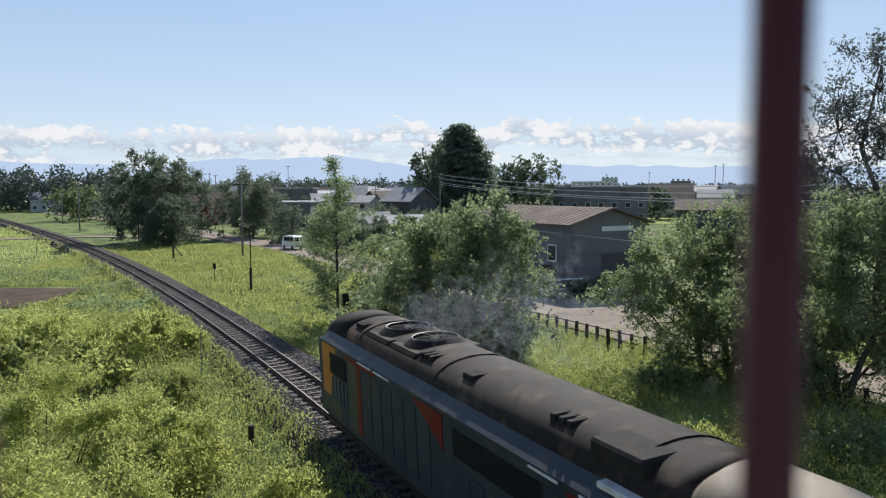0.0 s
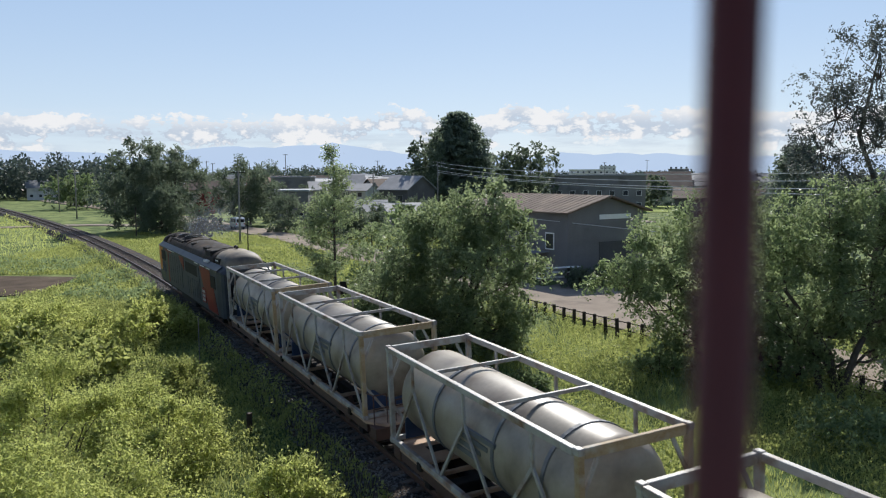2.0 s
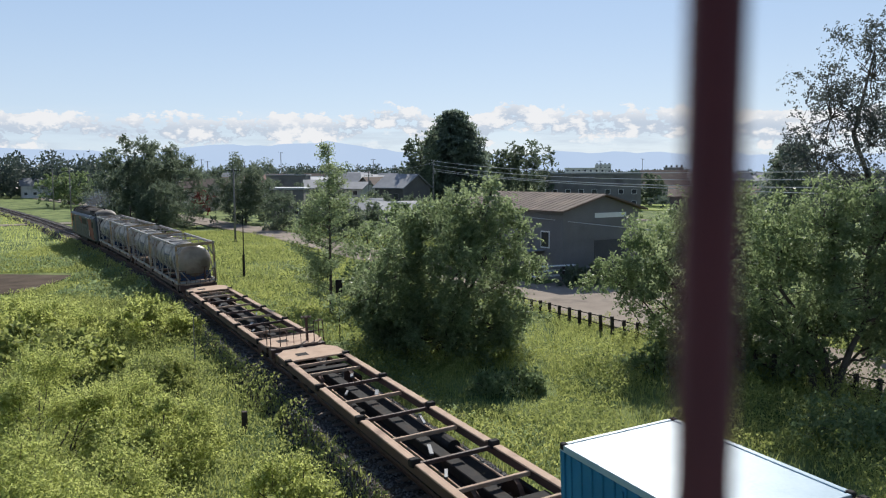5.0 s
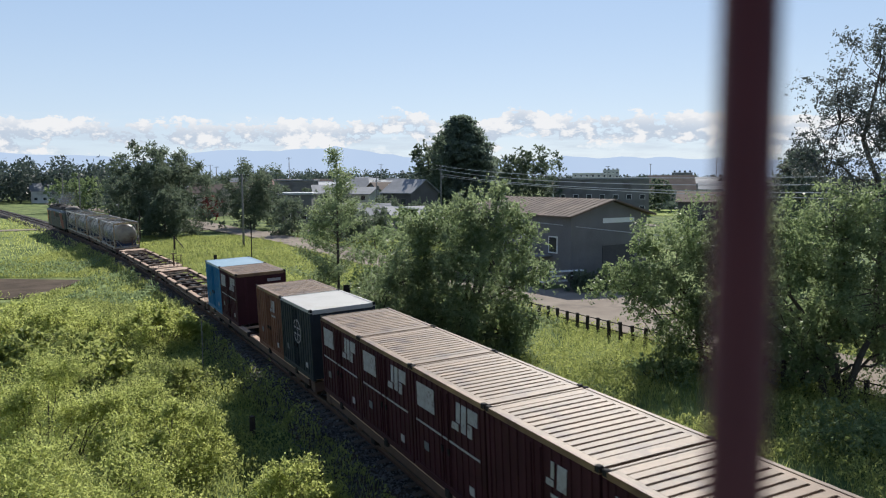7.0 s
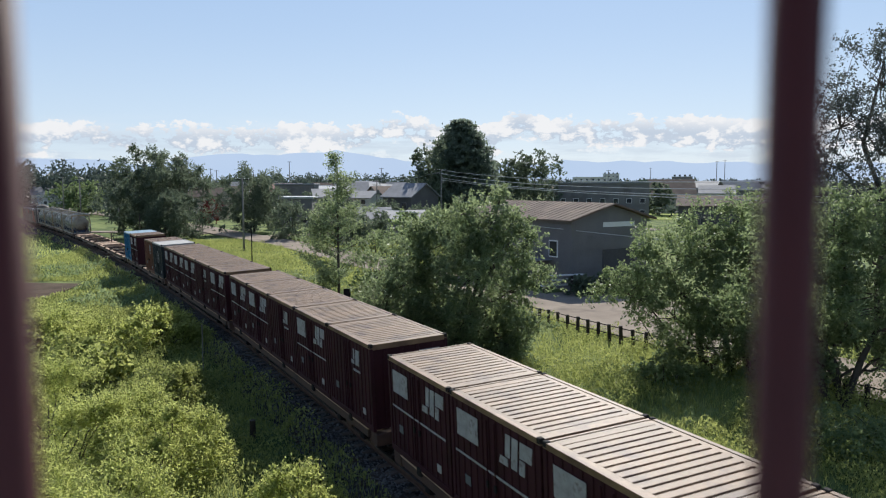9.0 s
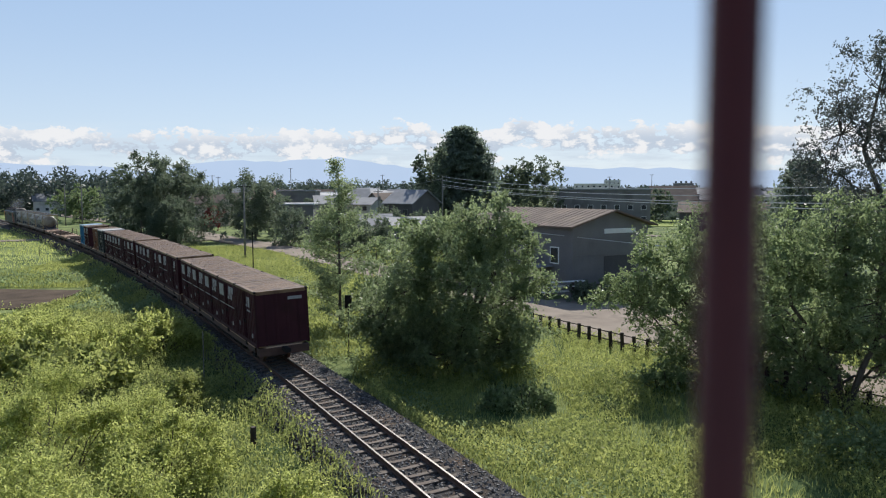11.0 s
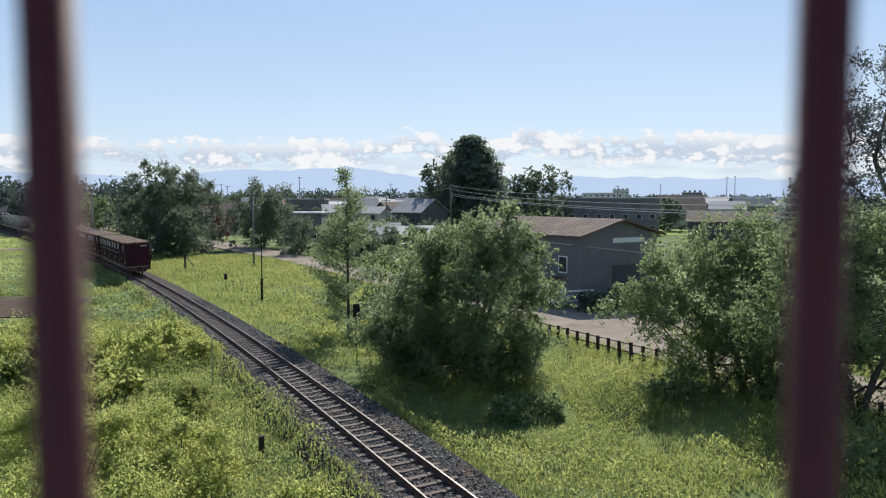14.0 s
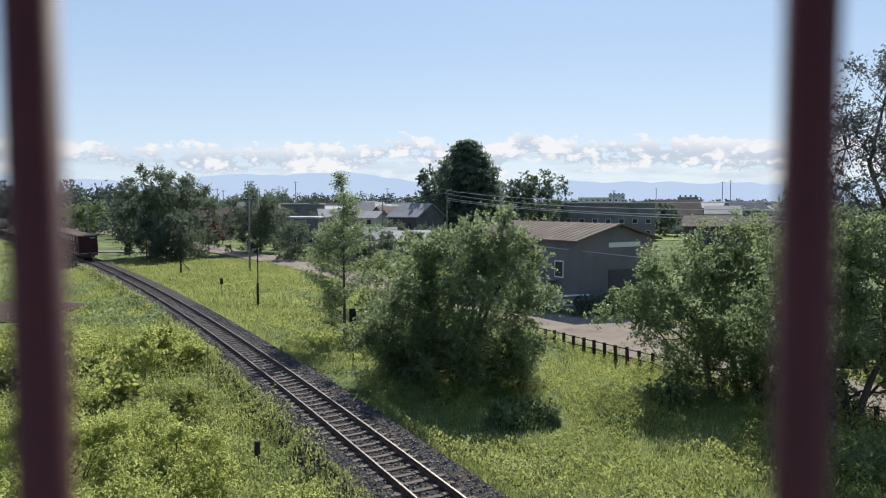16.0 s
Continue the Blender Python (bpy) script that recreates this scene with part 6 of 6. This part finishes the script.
tree(-17.0, 128.0, 6.4, 3.0, 0.3, M["leaf_dark"], "dark tree between the gardens", 49, leaves=9000, size=0.34, clumps=40, puff=1.2, trunk=0.1)
for _i, (_x, _y, _h) in enumerate(((-21.0, 140.0, 4.6), (-15.5, 137.0, 5.2), (-8.5, 135.0, 5.6), (-2.5, 128.0, 5.0), (-13.0, 116.0, 4.0), (-27.0, 160.0, 7.0), (-20.0, 166.0, 6.4), (-38.0, 176.0, 8.0))):
    tree(_x, _y, _h, _h * 0.55, 0.0, M["leaf_dark"], "dark leafy garden tree between the houses", 150 + _i, leaves=7000, size=0.28, clumps=26, puff=1.1, trunk=0.09, limbs=8)
tree(-3.0, 100.0, 5.0, 3.6, 0.2, M["leaf_mid"], "green garden tree beside the lane", 47, leaves=5000, size=0.38, clumps=40, puff=1.1, trunk=0.1)
for _i, (_x, _y) in enumerate(((12.2, 58.8), (14.3, 60.0), (16.2, 61.6), (10.8, 58.0))):
    tree(_x, _y, 1.7, 1.1, 0.0, M["leaf_dark"], "dark low shrub against the barn wall", 60 + _i, name="shrub", leaves=1800, size=0.22, clumps=14, puff=0.6, trunk=0.03, limbs=4)


def woods():
    """The far belt of trees round the plain."""
    rng = np.random.default_rng(50)
    pts, sz = [], []
    for az0, az1, d0, d1, h0, h1, n in ((-34, -17.5, 320, 390, 13, 19, 190), (-20, -12, 380, 460, 7, 11, 50), (-16, 1, 450, 640, 11, 16, 150), (3, 28, 520, 700, 7, 12, 110), (-40, 40, 900, 1300, 9, 14, 160), (-26, -15, 215, 300, 4, 7, 24), (-12, -2, 200, 300, 3, 6, 22), (9, 26, 190, 300, 3, 6, 26)):
        for i in range(n):
            a, d = radians(rng.uniform(az0, az1)), rng.uniform(d0, d1)
            h, r = rng.uniform(h0, h1), rng.uniform(2.4, 5.0)
            k = 110
            p = rng.normal(size=(k, 3))
            p *= (rng.random(k) ** 0.4 / np.linalg.norm(p, axis=1))[:, None]
            pts.append(np.stack([d * math.sin(a) + p[:, 0] * r * 1.2, d * math.cos(a) + p[:, 1] * r * 1.2, GZ + h / 2 + p[:, 2] * h / 2], 1))
            sz.append(np.full(k, 0.9 + d / 500))
    at, sz = np.concatenate(pts), np.concatenate(sz)
    ob = quads("far_woods", leaf_faces(rng, at, sz), M["leaf_far"])
    tagged(ob, "dark belt of trees across the plain", "woods", kind="stuff")


woods()


# ---- weeds and grass ----
def near_things(x, y):
    """True where plants may stand."""
    o = off_track(x, y)
    ok = ((o < -1.6) | (o > 2.0)) & (off_road(x, y) > 2.75)
    yard = (np.hypot(x - 10, y - 55) < 5.5) | (np.hypot(x - 14, y - 52) < 4)
    soil = (np.abs(y - 60.5) < 8.0) & (x < -30.0) & (x > -85)
    lot = (off_line(x, y, [(-100, 60), (-72, 80), (-62, 87)]) < 4.0)
    return ok & ~yard & ~soil & ~lot


def off_line(x, y, pts):
    best = np.full(np.shape(x), 1e9)
    for p, q in zip(pts, pts[1:]):
        p, q = np.array(p, float), np.array(q, float)
        d = q - p
        t = np.clip(((x - p[0]) * d[0] + (y - p[1]) * d[1]) / (d @ d), 0, 1)
        best = np.minimum(best, np.hypot(x - p[0] - t * d[0], y - p[1] - t * d[1]))
    return best


def footing(o):
    """Height of the ground or ballast at a distance from the line."""
    return np.interp(o, (-2.5, -1.7, 1.75, 2.8), (GZ, -0.22, -0.16, GZ))


def weeds(name, label, n, x0, x1, y0, y1, height, size, mat, seed, up=1.2, side=0, power=1.6, bare=0.0, edge=None):
    """Leafy low plants: one mesh of leaves, taller in patches."""
    rng = np.random.default_rng(seed)
    y = y0 + (y1 - y0) * rng.random(n) ** power
    x = x0 + (x1 - x0) * rng.random(n)
    ok = near_things(x, y)
    o = off_track(x, y)
    if side:
        ok &= (o * side > 0)
    if edge:
        ok &= (np.abs(o) > edge[0]) & (np.abs(o) < edge[1])
    hgt = height * (0.25 + 0.75 * np.clip(lumps(x, y, 0.9, seed) * 1.3 - 0.15, 0, 1)) * (0.6 + 0.8 * lumps(x, y, 3.0, seed + 1))
    ok &= lumps(x, y, 0.5, seed + 2) > bare
    x, y, hgt, o = x[ok], y[ok], hgt[ok], o[ok]
    k = len(x)
    z = footing(o) + np.maximum(0.02, hgt * rng.random(k) ** 0.6)
    at = np.stack([x, y, z], 1)
    tagged(quads(name, leaf_faces(rng, at, size * (0.7 + 0.6 * rng.random(k)), -up), mat), label, "weeds" if "weed" in name else "grass", kind="stuff")


def blades(name, label, n, x0, x1, y0, y1, tall, mat, seed, power=1.5, side=0, keep=0.0):
    """Upright grass blades, three corners each."""
    rng = np.random.default_rng(seed)
    y = y0 + (y1 - y0) * rng.random(n) ** power
    x = x0 + (x1 - x0) * rng.random(n)
    ok = near_things(x, y) & (lumps(x, y, 0.6, seed) > keep)
    if side:
        ok &= off_track(x, y) * side > 0
    x, y = x[ok], y[ok]
    k = len(x)
    h = tall * rng.uniform(0.5, 1.3, k) * (0.55 + 0.9 * lumps(x, y, 1.4, seed + 3))
    a = rng.uniform(0, 6.28, k)
    w = 0.012 + 0.0016 * y / 4
    lean = rng.normal(size=(k, 2)) * 0.35 * h[:, None]
    base = np.stack([x, y, footing(off_track(x, y)) - 0.05], 1)
    dx = np.stack([np.cos(a) * w, np.sin(a) * w, np.zeros(k)], 1)
    tip = base + np.stack([lean[:, 0], lean[:, 1], h + 0.05], 1)
    tagged(quads(name, np.stack([base - dx, base + dx, tip], 1), mat, corners=3), label, "grass", kind="stuff")


blades("meadow_grass", "bright green meadow grass beyond the track", 110000, -46, 2, 40, 118, 0.34, M["blade"], 70, power=1.3)
blades("verge_grass", "green grass between track and lane", 60000, -4, 22, 13, 52, 0.28, M["blade"], 71, power=1.2, side=1)
blades("bank_grass", "green grass on the near bank", 60000, -30, 1, 14, 60, 0.30, M["blade"], 72, power=1.2, side=-1)
blades("field_grass", "bright mown grass across the field", 60000, -120, -16, 55, 170, 0.3, M["leaf_bright"], 73, power=1.2, side=-1)
weeds("verge_weeds", "knee-high green weeds between track and lane", 230000, -4, 22, 13, 50, 1.05, 0.095, M["weed"], 74, side=1, power=1.1, bare=0.36)
weeds("verge_edge_weeds", "tall green weeds along the ballast shoulder", 90000, -14, 12, 14, 58, 1.15, 0.10, M["leaf_mid"], 174, side=1, power=1.1, bare=0.30, edge=(2.7, 4.6))
weeds("bank_weeds", "leafy green weeds on the near bank", 150000, -24, 1, 13.5, 52, 0.75, 0.10, M["weed"], 75, side=-1, power=1.1)
weeds("track_edge_weeds", "low dark weeds along the ballast edge", 110000, -40, 12, 14, 100, 0.34, 0.09, M["leaf_mid"], 76, edge=(2.0, 3.8), power=1.3, bare=0.25)
weeds("rail_edge_weeds", "dark low weeds creeping over the ballast", 90000, -44, 4, 14, 100, 0.26, 0.09, M["leaf_dark"], 79, side=-1, edge=(1.5, 2.9), power=1.2, bare=0.3)
weeds("meadow_weeds", "patchy taller weeds in the meadow", 110000, -46, 0, 42, 110, 0.5, 0.19, M["weed"], 77, bare=0.42, power=1.4)
weeds("field_weeds", "darker weeds before the soil bed", 26000, -44, -20, 52, 80, 0.9, 0.22, M["leaf_mid"], 78, side=-1, bare=0.5)


def bush(x, y, rx, ry, h, n, size, mat, label, seed, clumps=40):
    """A rounded mass of small leaves over thin stems, standing on the bank."""
    rng = np.random.default_rng(seed)
    t = thing("bush", pose(x, y, GZ), label, "bush", "bushes on the bank")
    cs = []
    while len(cs) < clumps:
        p = rng.uniform(-1, 1, 2)
        if p @ p > 1:
            continue
        cs.append((p[0] * rx, p[1] * ry, h * math.sqrt(max(0.05, 1 - (p @ p) ** 1.3)) * rng.uniform(0.62, 1.05)))
    cs = np.array(cs)
    per = rng.multinomial(n, rng.dirichlet(np.full(clumps, 8.0)))
    at = []
    for c, k in zip(cs, per):
        # shoots that spread up and out of the clump, set with leaves
        m = max(3, k // 13)
        q = rng.normal(size=(m, 3))
        q[:, 2] = np.abs(q[:, 2]) * 1.1 - 0.15
        q /= np.linalg.norm(q, axis=1, keepdims=True)
        r = 0.40 * math.sqrt(rx) * rng.uniform(0.7, 1.25) * rng.uniform(0.55, 1.25, m)
        u = 0.35 + 0.65 * rng.random((m, 13)) ** 0.8
        s = q[:, None, :] * (r[:, None] * u)[:, :, None]
        s[:, :, 2] -= 0.10 * (r[:, None] * u ** 2) * (1 - q[:, None, 2])
        s += rng.normal(size=s.shape) * 0.05 * (1.25 - u)[:, :, None] * math.sqrt(rx)
        at.append((c + s - np.array([0, 0, 0.35])).reshape(-1, 3))
    low = rng.random((n // 6, 2)) * 2 - 1
    low = low[(low ** 2).sum(1) < 1]
    at.append(np.stack([low[:, 0] * rx, low[:, 1] * ry, rng.random(len(low)) * h * 0.6], 1))
    at = np.concatenate(at)
    at[:, 2] = np.maximum(at[:, 2], 0.03)
    quads("foliage", leaf_faces(rng, at, size, -0.3), mat, t)
    bm = bmesh.new()
    for c in cs[:: max(1, clumps // 22)]:
        limb(bm, (c[0] * 0.5, c[1] * 0.5, -0.1), c, 0.03, 0.008, rng)
    part("branching", bm, M["bark"], t)["kind"] = "stuff"


bush(-22.0, 40.6, 5.4, 3.6, 2.0, 42000, 0.12, M["leaf_bright"], "wide yellow-green bush on the bank", 81, 64)
bush(-15.6, 41.0, 3.2, 3.2, 1.9, 17000, 0.14, M["leaf_bright"], "rounded yellow-green bush on the bank", 82, 34)
bush(-17.5, 33.0, 4.4, 2.0, 2.0, 6500, 0.30, M["weed"], "broad-leaved green plants between the bushes", 83, 36)
bush(-12.2, 24.0, 4.2, 2.8, 2.9, 66000, 0.075, M["leaf_bright"], "dense bright bush before the bridge", 84, 62)
bush(-8.3, 22.4, 1.9, 2.2, 2.3, 30000, 0.08, M["leaf_bright"], "bright rounded bush before the bridge", 85, 28)
bush(-9.4, 17.6, 3.6, 2.4, 2.4, 46000, 0.075, M["leaf_bright"], "bright feathery bush under the bridge", 86, 40)
bush(-3.4, 17.8, 1.3, 1.2, 2.3, 14000, 0.075, M["leaf_bright"], "small bright bush beside the track", 87, 20)
bush(-10.8, 31.0, 1.8, 2.2, 1.6, 12000, 0.10, M["weed"], "green bush on the bank", 88, 20)
bush(3.2, 30.2, 1.5, 1.3, 1.0, 4000, 0.15, M["leaf_mid"], "low weedy bush on the verge", 89, 14)
bush(9.8, 33.0, 1.8, 1.2, 1.1, 4000, 0.15, M["leaf_mid"], "low bush under the tree", 90, 14)
# ================= the overbridge and its railing, where the camera is held =================
def build_bridge():
    deck = EYE - 1.55
    t = thing("overbridge", Matrix.Identity(4), "plain concrete overbridge deck", "bridge", kind="structure")
    part("deck", B(-14, 30, -8, 0.32, deck - 0.7, deck, bevel=0.05), M["pole_concrete"], t)
    for x in (-12, 3.5, 26):
        part("pier", B(x - 0.6, x + 0.6, -7, -0.6, GZ - 0.5, deck - 0.7, bevel=0.05), M["pole_concrete"], t)
    r = thing("bridge_railing", Matrix.Identity(4), "red painted steel railing with slim upright bars", "railing")
    part("top_rail", B(-3.4, 3.4, BAR_Y - 0.03, BAR_Y + 0.03, EYE + 0.45, EYE + 0.5, bevel=0.01), M["bar"], r)
    part("bottom_rail", B(-3.4, 3.4, BAR_Y - 0.025, BAR_Y + 0.025, deck + 0.12, deck + 0.17, bevel=0.01), M["bar"], r)
    for x in (-3.3, 3.3):
        part("post", B(x - 0.03, x + 0.03, BAR_Y - 0.03, BAR_Y + 0.03, deck, EYE + 0.45, bevel=0.01), M["bar"], r)
    bm = bmesh.new()
    tube(bm, (0, 0, deck + 0.17), (0, 0, EYE + 0.45), 0.0061, n=14)
    first = part("bar", bm, M["bar"], r, smooth=True)
    first.location = (0.085, BAR_Y, 0)
    for i in range(-18, 19):
        if i:
            b = new("bar", first.data)
            b.parent = r
            b.location = (0.085 + 0.17 * i, BAR_Y, 0)


build_bridge()
# ================= what moves =================
def train_s(t):
    """How far the train has run."""
    return 17.0 * t


def motions():
    times = [i * 0.5 for i in range(33)]
    for ob, middle, local in TRAIN:
        walk(ob, [(t, track_pose(middle + train_s(t)) @ local) for t in times])

    lane = [(0.0, -20.2, 107.5), (0.9, -24.0, 112.0), (2.0, -32.0, 125.0), (3.0, -41.0, 140.0), (4.5, -56.0, 165.0), (9.0, -108.0, 236.0), (16.0, -140.0, 280.0)]
    rows = []
    for (t, x, y), (_, a, b) in zip(lane, lane[1:] + [(0, -145.0, 287.0)]):
        rows.append((t, pose(x, y, -0.615, rz=math.degrees(math.atan2(-(a - x), b - y)))))
    walk(VAN, rows)


motions()
